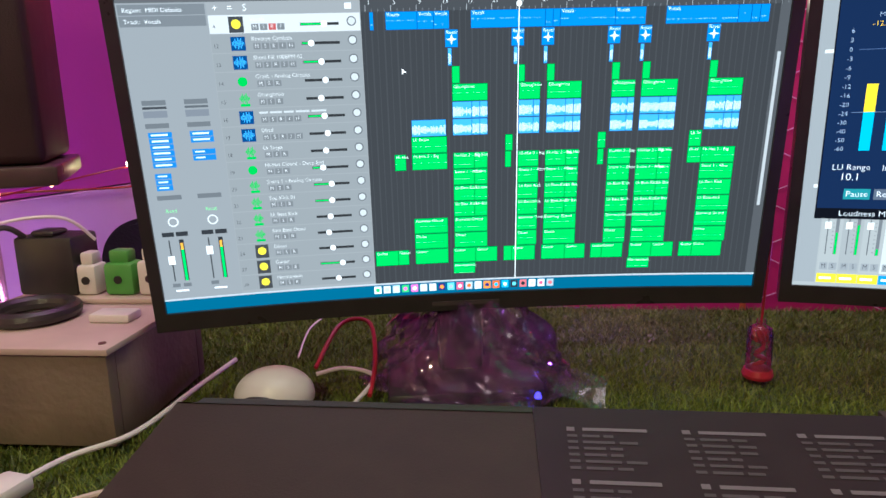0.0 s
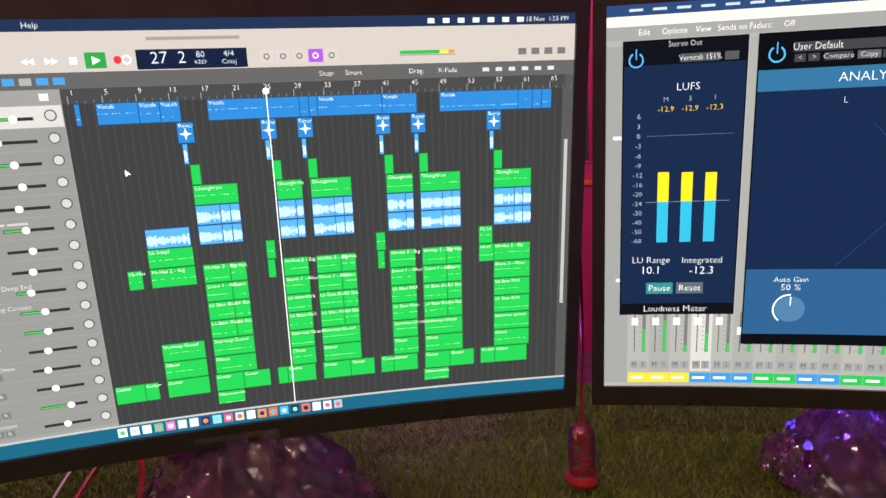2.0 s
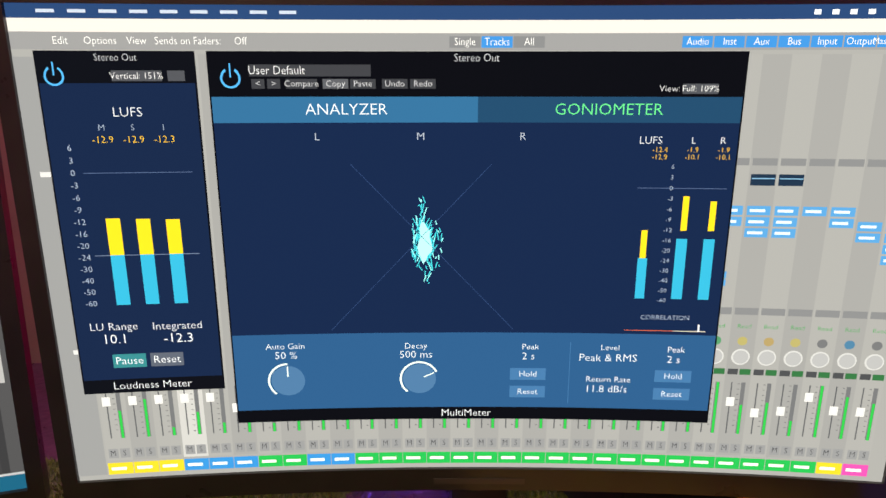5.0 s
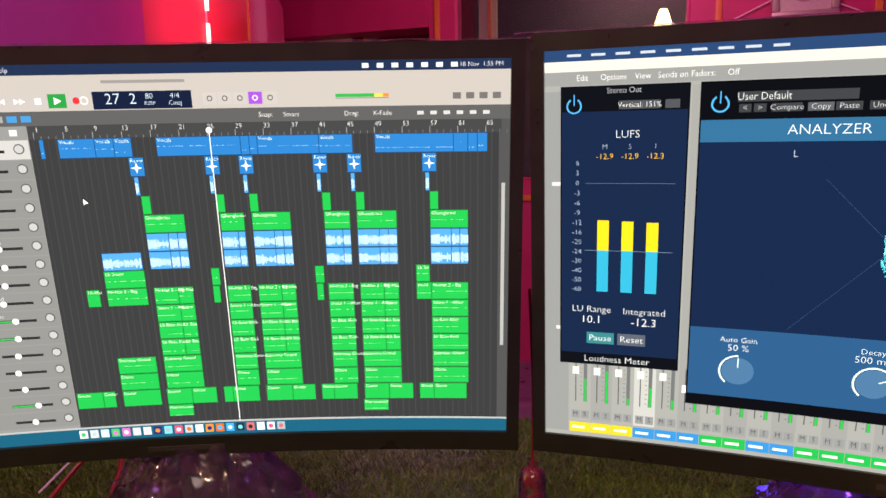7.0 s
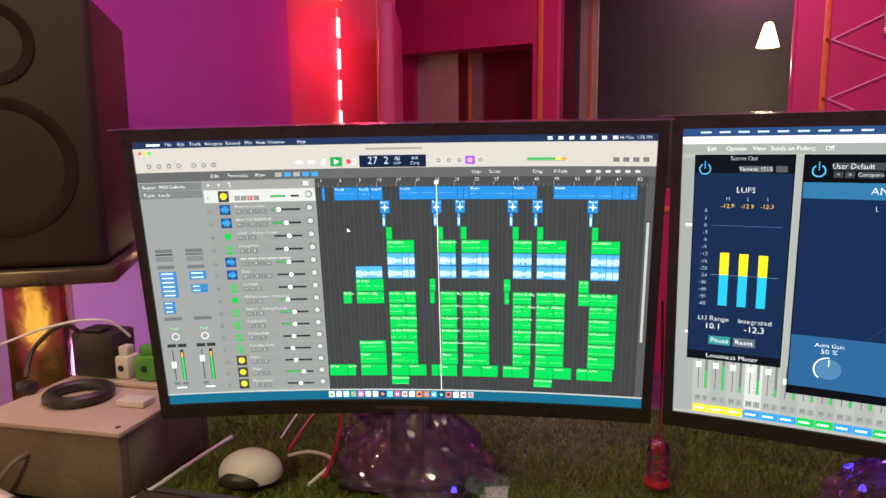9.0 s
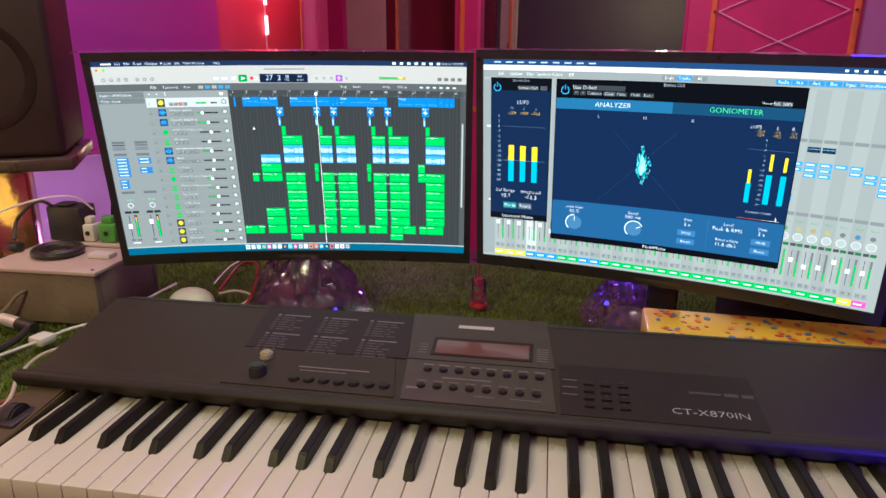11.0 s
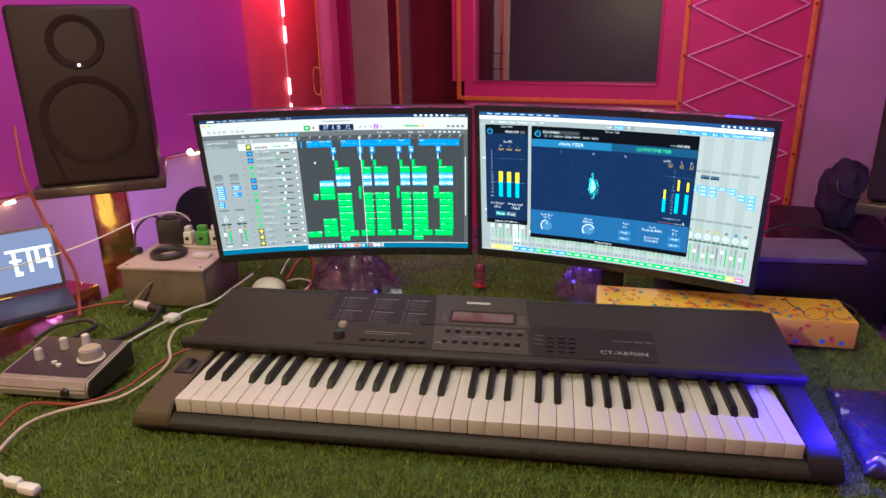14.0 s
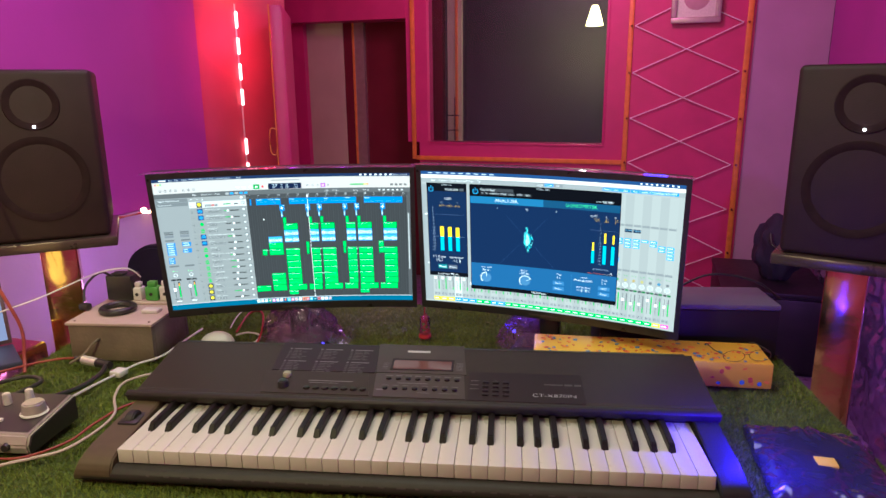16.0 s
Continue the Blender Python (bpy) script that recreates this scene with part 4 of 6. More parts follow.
# mixer strips
NS = 31
for k in range(NS):
    s = 0.036 + 0.0305 * k
    lit = k == 3
    R.rect("mixer_strip", "bcbebe" if lit else ("949697" if k % 2 else "9c9e9e"), s, s + 0.030, 0.085, 0.962, 2)
    if k > 22:
        j = k - 23
        if j in (0, 2, 3):
            R.rect("strip_screen", "1c2f45", s + 0.002, s + 0.029, 0.318, 0.342, 3)
            R.rect("strip_screen_curve", "7fb3d8", s + 0.003, s + 0.028, 0.326, 0.328, 4)
        R.rect("strip_slot", "7d8084", s + 0.002, s + 0.029, 0.285, 0.300, 3)
        for q in range((3, 2, 3, 3, 1, 2, 2, 4)[j]):
            R.rect("plugin_slot", "4f97d0", s + 0.002, s + 0.028, 0.385 + 0.024 * q + 0.03 * (j > 5), 0.405 + 0.024 * q + 0.03 * (j > 5), 3)
            R.rect("plugin_lettering", "d6e8f8", s + 0.005, s + 0.022, 0.392 + 0.024 * q + 0.03 * (j > 5), 0.398 + 0.024 * q + 0.03 * (j > 5), 4)
        if j in (1,):
            R.rect("plugin_slot", "4f97d0", s + 0.002, s + 0.018, 0.530, 0.545, 3), R.rect("plugin_slot", "4f97d0", s + 0.002, s + 0.018, 0.548, 0.563, 3)
        R.rect("strip_slot", "7d8084", s + 0.002, s + 0.029, 0.612, 0.628, 3)
        R.text("read_lettering", "3f9a55", "Read", s + 0.015, 0.655, 0.005)
        R.disc("strip_symbol", ("5b5f63", "4d8f66", "a8a066", "a39062", "a8a066", "6b6e72", "46789a", "6b6e72")[j], s + 0.015, 0.690, 0.0030, 3)
        R.disc("strip_knob", "c3c6c7", s + 0.015, 0.728, 0.0056, 3)
        R.disc("strip_knob_face", "a9acaf", s + 0.015, 0.728, 0.0046, 4)
        R.rect("value_box", "45484c", s + 0.002, s + 0.014, 0.757, 0.771, 3)
        R.rect("value_box", "2f6b40", s + 0.016, s + 0.029, 0.757, 0.771, 3)
    top = 0.79 if k > 22 or k < 1 else 0.80
    R.rect("fader_slot", "55585c", s + 0.008, s + 0.0095, top, 0.915, 3)
    cap = random.Random(k).uniform(0.80, 0.87) if k > 4 else 0.815
    R.rect("fader_cap", "dcdede", s + 0.004, s + 0.0135, cap, cap + 0.022, 5)
    R.rect("meter_slot", "6a6d71", s + 0.020, s + 0.025, top, 0.915, 3)
    lv = random.Random(k + 50).uniform(0.80, 0.90) if k not in (24, 28) else 0.79
    R.rect("meter_level", "21b84a", s + 0.021, s + 0.0242, lv, 0.915, 4)
    for q in range(9):
        R.rect("scale_tick", "5d6064", s + 0.0155, s + 0.018, top + 0.003 + 0.013 * q, top + 0.0045 + 0.013 * q, 3)
    for q, w in enumerate("MS"):
        R.rect("strip_button", "8b8e92", s + 0.003 + 0.0135 * q, s + 0.0145 + 0.0135 * q, 0.937, 0.956, 3)
        R.text("strip_lettering", "3a3c40", w, s + 0.0085 + 0.0135 * q, 0.946, 0.0056)
    col = "d8c832" if k < 3 or k == 29 else ("2f8ad0" if k in (3, 4, 5, 8, 9) else ("d84fa8" if k == 30 else "17b050"))
    R.rect("name_tag", col, s, s + 0.0298, 0.966, 0.990, 3)
    R.rect("name_lettering", "e8f6ea", s + 0.004, s + 0.022, 0.975, 0.981, 4)
R.rect("side_label", "8d9093", 0.0, 0.034, 0.09, 0.99, 2)
R.rect("side_label_mark", "d3d5d7", 0.010, 0.032, 0.31, 0.32, 3)
R.rect("side_label_mark", "d3d5d7", 0.016, 0.032, 0.70, 0.71, 3)

# loudness window
R.rect("loudness_window", "0d0f16", 0.022, 0.186, 0.080, 0.805, 6)
R.rect("loudness_panel", "142443", 0.024, 0.184, 0.135, 0.772, 7)
R.text("window_lettering", "b9bec6", "Stereo Out", 0.104, 0.091, 0.0058, 8)
R.text("window_lettering", "dfe4ea", "Loudness Meter", 0.102, 0.788, 0.0085, 8)
R.disc("power_symbol", "48a8e8", 0.040, 0.122, 0.0052, 8, 30, 330, 0.0041)
R.rect("power_symbol", "48a8e8", 0.0392, 0.0408, 0.098, 0.120, 8)
R.rect("window_button", "4a4d54", 0.098, 0.150, 0.112, 0.131, 8)
R.text("window_lettering", "e6e8ea", "Vertical: 151%", 0.124, 0.1215, 0.0058, 9)
R.rect("window_button", "4a4d54", 0.156, 0.174, 0.112, 0.131, 8)
R.text("meter_lettering", "d5dae2", "LUFS", 0.110, 0.192, 0.0092, 8)
for k, (w, d) in enumerate((("M", "-12.9"), ("S", "-12.9"), ("I", "-12.3"))):
    s = 0.081 + 0.0325 * k
    R.text("meter_lettering", "8fa0b8", w, s, 0.222, 0.006, 8)
    R.text("meter_digits", "e8b93a", d, s, 0.246, 0.0068, 8)
    t = (0.408, 0.410, 0.412)[k]
    R.rect("meter_bar_high", "f0cf2a", s - 0.0082, s + 0.0072, t, 0.487, 8)
    R.rect("meter_bar_low", "27a9cf", s - 0.0082, s + 0.0072, 0.487, 0.598, 8)
for k, w in enumerate("6 3 0 -3 -6 -9 -12 -16 -20 -24 -30 -40 -50 -60".split()):
    R.text("scale_lettering", "9fb0c8", w, 0.045, 0.262 + 0.0255 * k, 0.0062, 8)
R.rect("scale_line", "50648a", 0.056, 0.172, 0.3125, 0.3138, 7.5)
R.rect("scale_line", "6d7f9e", 0.056, 0.172, 0.487, 0.4883, 7.5)
R.text("meter_lettering", "d5dae2", "LU Range", 0.066, 0.648, 0.0085, 8)
R.text("meter_digits", "e9eef5", "10.1", 0.066, 0.677, 0.0105, 8)
R.text("meter_lettering", "d5dae2", "Integrated", 0.138, 0.650, 0.0085, 8)
R.text("meter_digits", "e9eef5", "-12.3", 0.138, 0.679, 0.0105, 8)
R.rect("pause_button", "2f7f86", 0.060, 0.098, 0.712, 0.744, 8)
R.text("meter_lettering", "e9eef5", "Pause", 0.079, 0.728, 0.0085, 9)
R.rect("reset_button", "555d6c", 0.103, 0.141, 0.712, 0.744, 8)
R.text("meter_lettering", "e9eef5", "Reset", 0.122, 0.728, 0.0085, 9)

# analyser window
R.rect("analyser_window", "0b0c12", 0.198, 0.783, 0.080, 0.893, 6)
R.rect("tab_analyser", "2b6590", 0.200, 0.492, 0.162, 0.214, 7)
R.rect("tab_goniometer", "1c4364", 0.492, 0.781, 0.162, 0.214, 7)
R.rect("field_panel", "132445", 0.200, 0.781, 0.214, 0.678, 7)
R.rect("control_panel", "265482", 0.200, 0.781, 0.678, 0.862, 7)
R.text("tab_lettering", "dfe8f0", "ANALYZER", 0.346, 0.188, 0.0112, 8)
R.text("tab_lettering", "5fe08a", "GONIOMETER", 0.637, 0.188, 0.0114, 8)
R.text("window_lettering", "b9bec6", "Stereo Out", 0.49, 0.091, 0.0066, 8)
R.disc("power_symbol", "48a8e8", 0.222, 0.126, 0.0056, 8, 30, 330, 0.0044)
R.rect("power_symbol", "48a8e8", 0.2212, 0.2228, 0.100, 0.124, 8)
R.rect("window_button", "3a3c42", 0.242, 0.374, 0.102, 0.122, 8)
R.text("window_lettering", "dfe2e6", "User Default", 0.272, 0.112, 0.0072, 9)
for k, w in enumerate(("<", ">", "Compare", "Copy", "Paste", "Undo", "Redo")):
    s = (0.251, 0.268, 0.298, 0.335, 0.365, 0.400, 0.431)[k]
    R.rect("window_button", "3a3c42" if k != 3 else "55585f", s - (0.007, 0.007, 0.017, 0.014, 0.014, 0.014, 0.014)[k], s + (0.007, 0.007, 0.017, 0.014, 0.014, 0.014, 0.014)[k], 0.127, 0.146, 8)
    R.text("window_lettering", "c9ccd2", w, s, 0.1365, 0.006, 9)
R.text("window_lettering", "c9ccd2", "View:", 0.702, 0.146, 0.0062, 8)
R.rect("window_button", "4a4d54", 0.716, 0.754, 0.136, 0.156, 8)
R.text("window_lettering", "e6e8ea", "Full: 109%", 0.735, 0.146, 0.006, 9)
for w, s in (("L", 0.312), ("M", 0.428), ("R", 0.543)):
    R.text("meter_lettering", "aab6c8", w, s, 0.243, 0.0078, 8)
for a in (-1, 1):
    R.poly("field_line", "2c4470", [(0.428 - 0.11 * a, 0.67), (0.4288 - 0.11 * a, 0.67), (0.4288 + 0.08 * a, 0.30), (0.428 + 0.08 * a, 0.30)], 7.4)
rng = random.Random(11)
for k in range(150):
    a, q = rng.uniform(0, 6.28), rng.random() ** 1.5
    s, v = 0.432 + 0.020 * q * math.cos(a), 0.465 + 0.098 * q * math.sin(a)
    b, d = rng.uniform(-0.5, 0.5) + 1.57, rng.uniform(0.005, 0.028) * (1.2 - q)
    ds, dv = d * math.cos(b) * 0.6, d * math.sin(b)
    R.poly("goniometer_trace", "35c9d8" if k % 3 else "8ff2f5", [(s - ds, v - dv), (s - ds + 0.0012, v - dv), (s + ds + 0.0012, v + dv), (s + ds, v + dv)], 8 + 0.002 * k)
R.poly("goniometer_core", "a8fbfb", [(0.432 + 0.0075 * math.cos(a) * (1 + 0.25 * math.sin(5 * a)), 0.470 + 0.042 * math.sin(a) * (1 + 0.2 * math.cos(3 * a))) for a in [6.283 * k / 24 for k in range(24)]], 8.5)
R.text("meter_lettering", "d5dae2", "LUFS", 0.686, 0.250, 0.0075, 8)
R.text("meter_lettering", "d5dae2", "L", 0.733, 0.250, 0.0068, 8)
R.text("meter_lettering", "d5dae2", "R", 0.765, 0.250, 0.0068, 8)
for s, v, d in ((0.697, 0.269, "-12.4"), (0.697, 0.284, "-12.9"), (0.733, 0.269, "-1.9"), (0.733, 0.284, "-10.1"), (0.767, 0.269, "-1.9"), (0.767, 0.284, "-10.1")):
    R.text("meter_digits", "e8b93a", d, s, v, 0.0052, 8)
for k, w in enumerate("6 3 0 -3 -6 -9 -12 -16 -20 -24 -30 -40 -50 -60".split()):
    R.text("scale_lettering", "9fb0c8", w, 0.713, 0.304 + 0.0226 * k, 0.0048, 8)
for s, t, m in ((0.687, 0.440, 0.502), (0.731, 0.366, 0.440), (0.762, 0.376, 0.440)):
    R.rect("meter_bar_high", "f0cf2a", s - 0.0035, s + 0.0035, t, m, 8)
    R.rect("meter_bar_low", "27a9cf", s - (0.0055 if s < 0.7 else 0.007), s + 0.0055, m if s < 0.7 else m + 0.018, 0.594, 8)
R.rect("scale_line", "50648a", 0.675, 0.775, 0.3485, 0.3497, 7.5)
R.text("scale_lettering", "9fb0c8", "CORRELATION", 0.719, 0.638, 0.0052, 8)
R.rect("correlation_bar", "c8603a", 0.672, 0.73, 0.668, 0.6695, 8)
R.rect("correlation_bar", "d8d2c0", 0.73, 0.768, 0.668, 0.6695, 8)
R.rect("correlation_mark", "f4f6f8", 0.7585, 0.7605, 0.652, 0.669, 9)
for w, s, v, z in (("Auto Gain", 0.262, 0.707, 0.0068), ("50 %", 0.262, 0.729, 0.0085), ("Decay", 0.420, 0.710, 0.0068), ("500 ms", 0.420, 0.731, 0.0085), ("Peak", 0.560, 0.712, 0.0068), ("2 s", 0.558, 0.735, 0.0085),
                   ("Level", 0.657, 0.712, 0.0068), ("Peak & RMS", 0.655, 0.737, 0.0088), ("Return Rate", 0.657, 0.790, 0.0068), ("11.8 dB/s", 0.655, 0.814, 0.0085), ("Peak", 0.736, 0.714, 0.0068), ("2 s", 0.734, 0.738, 0.0085)):
    R.text("control_lettering", "dfe8ef", w, s, v, z, 8)
for s in (0.558, 0.735):
    for j, w in enumerate(("Hold", "Reset")):
        R.rect("control_button", "3d6f9f", s - 0.022, s + 0.022, 0.764 + 0.044 * j, 0.793 + 0.044 * j, 8)
        R.text("control_lettering", "dfe8ef", w, s, 0.7785 + 0.044 * j, 0.0068, 9)
R.rect("control_line", "3d6f9f", 0.6085, 0.6092, 0.70, 0.85, 8)
for s, a in ((0.263, 0), (0.424, 65)):
    R.disc("dial", "45709a", s, 0.790, 0.0105, 8)
    R.disc("dial_arc", "dff0ea", s, 0.790, 0.0125, 9, -140, a, 0.0112)
    w = radians(a)
    R.poly("dial_mark", "dff0ea", [(s + (q * math.sin(w) + o * math.cos(w)) / MW, 0.790 - (q * math.cos(w) - o * math.sin(w)) / MH) for q, o in ((0.003, -0.0004), (0.0102, -0.0004), (0.0102, 0.0004), (0.003, 0.0004))], 9)
R.text("window_lettering", "dfe4ea", "MultiMeter", 0.482, 0.877, 0.0085, 8)
R.build(right_screen, 1.58)

# ---- the music keyboard ----
KM = pose(0.028, 0.022, DESK, 0, 0, 11.8)
kb = thing("music_keyboard", KM, "charcoal electronic keyboard with white and black keys on the grass", "keyboard")
KW, KP = 0.845, 0.845 / 36
KL, KR = -0.066, 0.892


def extrude(profile, u0, u1, taper=0.0, taper_far=None):
    """A solid along u with the outline (v, z); the ends lean in by taper towards the top."""
    far = taper if taper_far is None else taper_far
    bm = bmesh.new()
    top = max(z for _, z in profile)
    a = [bm.verts.new((u0 + taper * z / top, v, z)) for v, z in profile]
    b = [bm.verts.new((u1 - far * z / top, v, z)) for v, z in profile]
    bm.faces.new(a), bm.faces.new(b[::-1])
    n = len(profile)
    for k in range(n):
        bm.faces.new((a[k], b[k], b[(k + 1) % n], a[(k + 1) % n]))
    return bm


def bevel_all(bm, w, seg=2):
    bmesh.ops.bevel(bm, geom=list(bm.edges), offset=w, segments=seg, affect="EDGES", clamp_overlap=True)
    return bm


FRONT = [(0.0, 0.0015), (-0.010, 0.0025), (-0.0155, 0.006), (-0.0178, 0.0115), (-0.0162, 0.0175), (-0.011, 0.0225), (-0.0030, 0.0252)]
part("base", bevel_all(extrude(FRONT + [(0.150, 0.0252), (0.150, 0.0015)], KL + 0.016, KR - 0.040), 0.0006, 1), KBODY, kb)
CHEEK = FRONT[:4] + [(-0.0175, 0.018), (-0.0150, 0.026), (-0.009, 0.034), (0.002, 0.040), (0.020, 0.0445), (0.142, 0.058), (0.142, 0.002)]
part("end_cheek", bevel_all(extrude(CHEEK, KL, -0.003, 0.020, 0.0), 0.002), KWARM, kb, "charcoal left end cheek")
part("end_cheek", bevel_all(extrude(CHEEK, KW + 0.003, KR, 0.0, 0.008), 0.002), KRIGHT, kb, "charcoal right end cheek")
rear = extrude([(0.143, 0.001), (0.143, 0.054), (0.134, 0.066), (0.136, 0.0712), (0.150, 0.0735), (0.290, 0.0983), (0.301, 0.0967), (0.311, 0.070), (0.311, 0.001)], KL + 0.008, KR + 0.004, 0.014)
corner = [e for e in rear.edges if all(v.co.y > 0.285 and (v.co.x < -0.03 or v.co.x > 0.85) for v in e.verts) and abs(e.verts[0].co.z - e.verts[1].co.z) > 0.002]
bmesh.ops.bevel(rear, geom=corner, offset=0.045, segments=7, affect="EDGES", clamp_overlap=True)
part("rear_housing", bevel_all(rear, 0.002, 1), KPANEL, kb)
part("front_rail", bevel_all(extrude([(0.1335, 0.0560), (0.1275, 0.0685), (0.1305, 0.0725), (0.1385, 0.0735), (0.142, 0.0715), (0.1345, 0.066), (0.1425, 0.056)], KL + 0.006, KR - 0.004), 0.0008, 1), KBODY, kb, "plastic rail above the keys")


def panel_z(v):
    return 0.0712 + (v - 0.136) * 0.177


def pv(v):
    """From the drawn depth of the panel to its true depth."""
    return 0.138 + (v - 0.135) * 0.815


def plate(name, u0, u1, v0, v1, lift, mat, parent=None, slant=0.0, label=""):
    """A thin plate on the sloping panel; slant shifts its far edge along u."""
    v0, v1 = pv(v0), pv(v1)
    bm = bmesh.new()
    quad = ((u0, v0), (u1, v0), (u1 + slant, v1), (u0 + slant, v1))
    lo = [bm.verts.new((u, v, panel_z(v) - 0.001)) for u, v in quad]
    hi = [bm.verts.new((u, v, panel_z(v) + lift)) for u, v in quad]
    bm.faces.new(hi)
    for k in range(4):
        bm.faces.new((lo[k], lo[(k + 1) % 4], hi[(k + 1) % 4], hi[k]))
    return part(name, bm, mat, parent or kb, label)


def printed(name, items, lift, mat, parent=None):
    """Lettering and bars printed on the panel: (text or None, u, v, size or (w, h))."""
    vs, fs = [], []
    for text, u, v, size in items:
        k = len(vs)
        if text:
            pts, faces = letters(text, size)
        else:
            w, h = size[0] / 2, size[1] / 2
            pts, faces = [(-w, -h), (w, -h), (w, h), (-w, h)], [(0, 1, 2, 3)]
        vs += [(u + x, pv(v + y), panel_z(pv(v + y)) + lift) for x, y in pts]
        fs += [tuple(k + i for i in f) for f in faces]
    me = bpy.data.meshes.new(name)
    me.from_pydata(vs, [], fs)
    me.materials.append(mat)
    ob = new(name, me)
    ob.parent, ob["kind"] = parent or kb, "stuff"
    return ob


plate("style_list_panel", 0.161, 0.342, 0.222, 0.325, 0.0012, KDARK, slant=-0.004)
plate("control_panel", 0.163, 0.343, 0.145, 0.220, 0.0012, KPANEL, slant=-0.012)
centre = plate("display_panel", 0.344, 0.497, 0.224, 0.330, 0.0014, KMID, slant=-0.010, label="lighter display panel")
plate("button_panel", 0.350, 0.499, 0.143, 0.222, 0.0014, KMID, slant=-0.006, label="lighter button panel")
plate("dark_panel", 0.503, 0.688, 0.142, 0.236, 0.0010, KDARK, slant=-0.002, label="glossy dark model panel")
lcd = plate("display_window", 0.366, 0.474, 0.234, 0.274, 0.0022, KDARK)
plate("display_glass", 0.370, 0.470, 0.237, 0.267, 0.0026, LCD)
items, dim = [], []
rng = random.Random(3)
for u in (0.186, 0.243, 0.298):
    for v in (0.238, 0.285):
        items.append((None, u + 0.012, v + 0.017, (0.032, 0.0030)))
        items.append((None, u - 0.0100, v + 0.017, (0.0040, 0.0040)))
        for j in range(6):
            w = rng.uniform(0.014, 0.028)
            y = v + 0.0105 - 0.0058 * j
            dim.append((None, u - 0.0095, y, (0.0050, 0.0024)))
            dim.append((None, u - 0.0045 + w * 0.3, y, (w * 0.6, 0.0024)))
            dim.append((None, u - 0.0030 + w * 0.8, y, (w * 0.34, 0.0024)))
printed("style_list_heading", [(None, u, v, s) for _, u, v, s in items], 0.0016, PRINT_SOFT)
printed("style_list_print", dim, 0.0016, PRINT_DIM)
marks = [(None, 0.409, 0.303, (0.040, 0.0075))]
printed("maker_plate", marks, 0.0018, PRINT)
printed("model_lettering", [("CT-X870IN", 0.640, 0.163, 0.0145)], 0.0014, PRINT)
printed("badge_print", [(None, 0.640, 0.199, (0.030, 0.004)), (None, 0.664, 0.199, (0.013, 0.006)), (None, 0.679, 0.199, (0.011, 0.006))], 0.0014, PRINT_DIM)
# small buttons
button = bm_cyl(0.0062, 0.0054, 0.0030, 18, bevel=0.0008)
first = part("button", button, KDARK, kb)
first.matrix_basis = pose(0.236, pv(0.163), panel_z(pv(0.163)) + 0.0008)
spots = [(0.236 + 0.0157 * k, 0.163) for k in range(1, 7)]
spots += [(0.368 + 0.0163 * k, 0.203) for k in range(8)] + [(0.366 + 0.0163 * k, 0.170) for k in range(8)]
for u, v in spots:
    b = new("button", first.data)
    b.parent = kb
    b.matrix_basis = pose(u, pv(v), panel_z(pv(v)) + 0.0008) @ Matrix.Diagonal((0.78, 0.78, 1, 1) if u > 0.345 else (1, 1, 1, 1))
small = part("number_button", bm_box(-0.005, 0.005, -0.003, 0.003, 0, 0.002, 0.0007), KDARK, kb)
small.matrix_basis = pose(0.530, pv(0.2), panel_z(pv(0.2)) + 0.001)
for i in range(3):
    for j in range(4):
        if i or j:
            b = new("number_button", small.data)
            b.parent = kb
            b.matrix_basis = pose(0.530 + 0.0165 * i, pv(0.2 - 0.0135 * j), panel_z(pv(0.2 - 0.0135 * j)) + 0.001)
text = [(str(k + 1) if k < 9 else "-0+"[k - 9], 0.530 + 0.0165 * (k % 3), 0.2062 - 0.0135 * (k // 3), 0.0042) for k in range(12)]
text += [(None, 0.512, 0.204 - 0.0135 * j, (0.014, 0.0016)) for j in range(3)]
text += [(None, 0.368 + 0.0163 * k, 0.2125, (0.011, 0.0026)) for k in range(8)] + [(None, 0.366 + 0.0163 * k, 0.1795, (0.010, 0.0014)) for k in range(8)]
text += [(None, 0.41, 0.188, (0.05, 0.0024)), (None, 0.43, 0.158, (0.02, 0.0014)), (None, 0.47, 0.158, (0.03, 0.0014)), (None, 0.358, 0.165, (0.012, 0.004))]
text += [(None, 0.272, 0.187, (0.075, 0.0024)), (None, 0.262, 0.180, (0.05, 0.0016)), (None, 0.19, 0.171, (0.012, 0.0012))]
text += [(None, 0.484, 0.262 - 0.005 * j, (0.012, 0.0018)) for j in range(6)] + [(None, 0.357, 0.256 - 0.006 * j, (0.009, 0.0014)) for j in range(4)]
printed("panel_print", text, 0.0018, PRINT_SOFT)
part("volume_dial", bm_cyl(0.0095, 0.0082, 0.012, 24, (0.196, pv(0.167), panel_z(pv(0.167))), 0.0015), BLACK, kb)
# the small highlight on this knob is put into its pale colour
part("select_knob", bm_cyl(0.0078, 0.0066, 0.008, 24, (0.194, pv(0.201), panel_z(pv(0.204))), 0.0015), material("highlit knob", (0.34, 0.29, 0.21), 0.22), kb, "pale shiny knob")
part("pitch_wheel_well", bm_box(-0.040, -0.008, 0.066, 0.108, 0.046, 0.0535, 0.003), BLACK, kb)
part("pitch_wheel", bm_cyl(0.016, 0.016, 0.014, 24, (-0.031, 0.087, 0.047), 0.002, turn=pose(0, 0, 0, 0, 90)), BLACK, kb, "ribbed black pitch wheel")
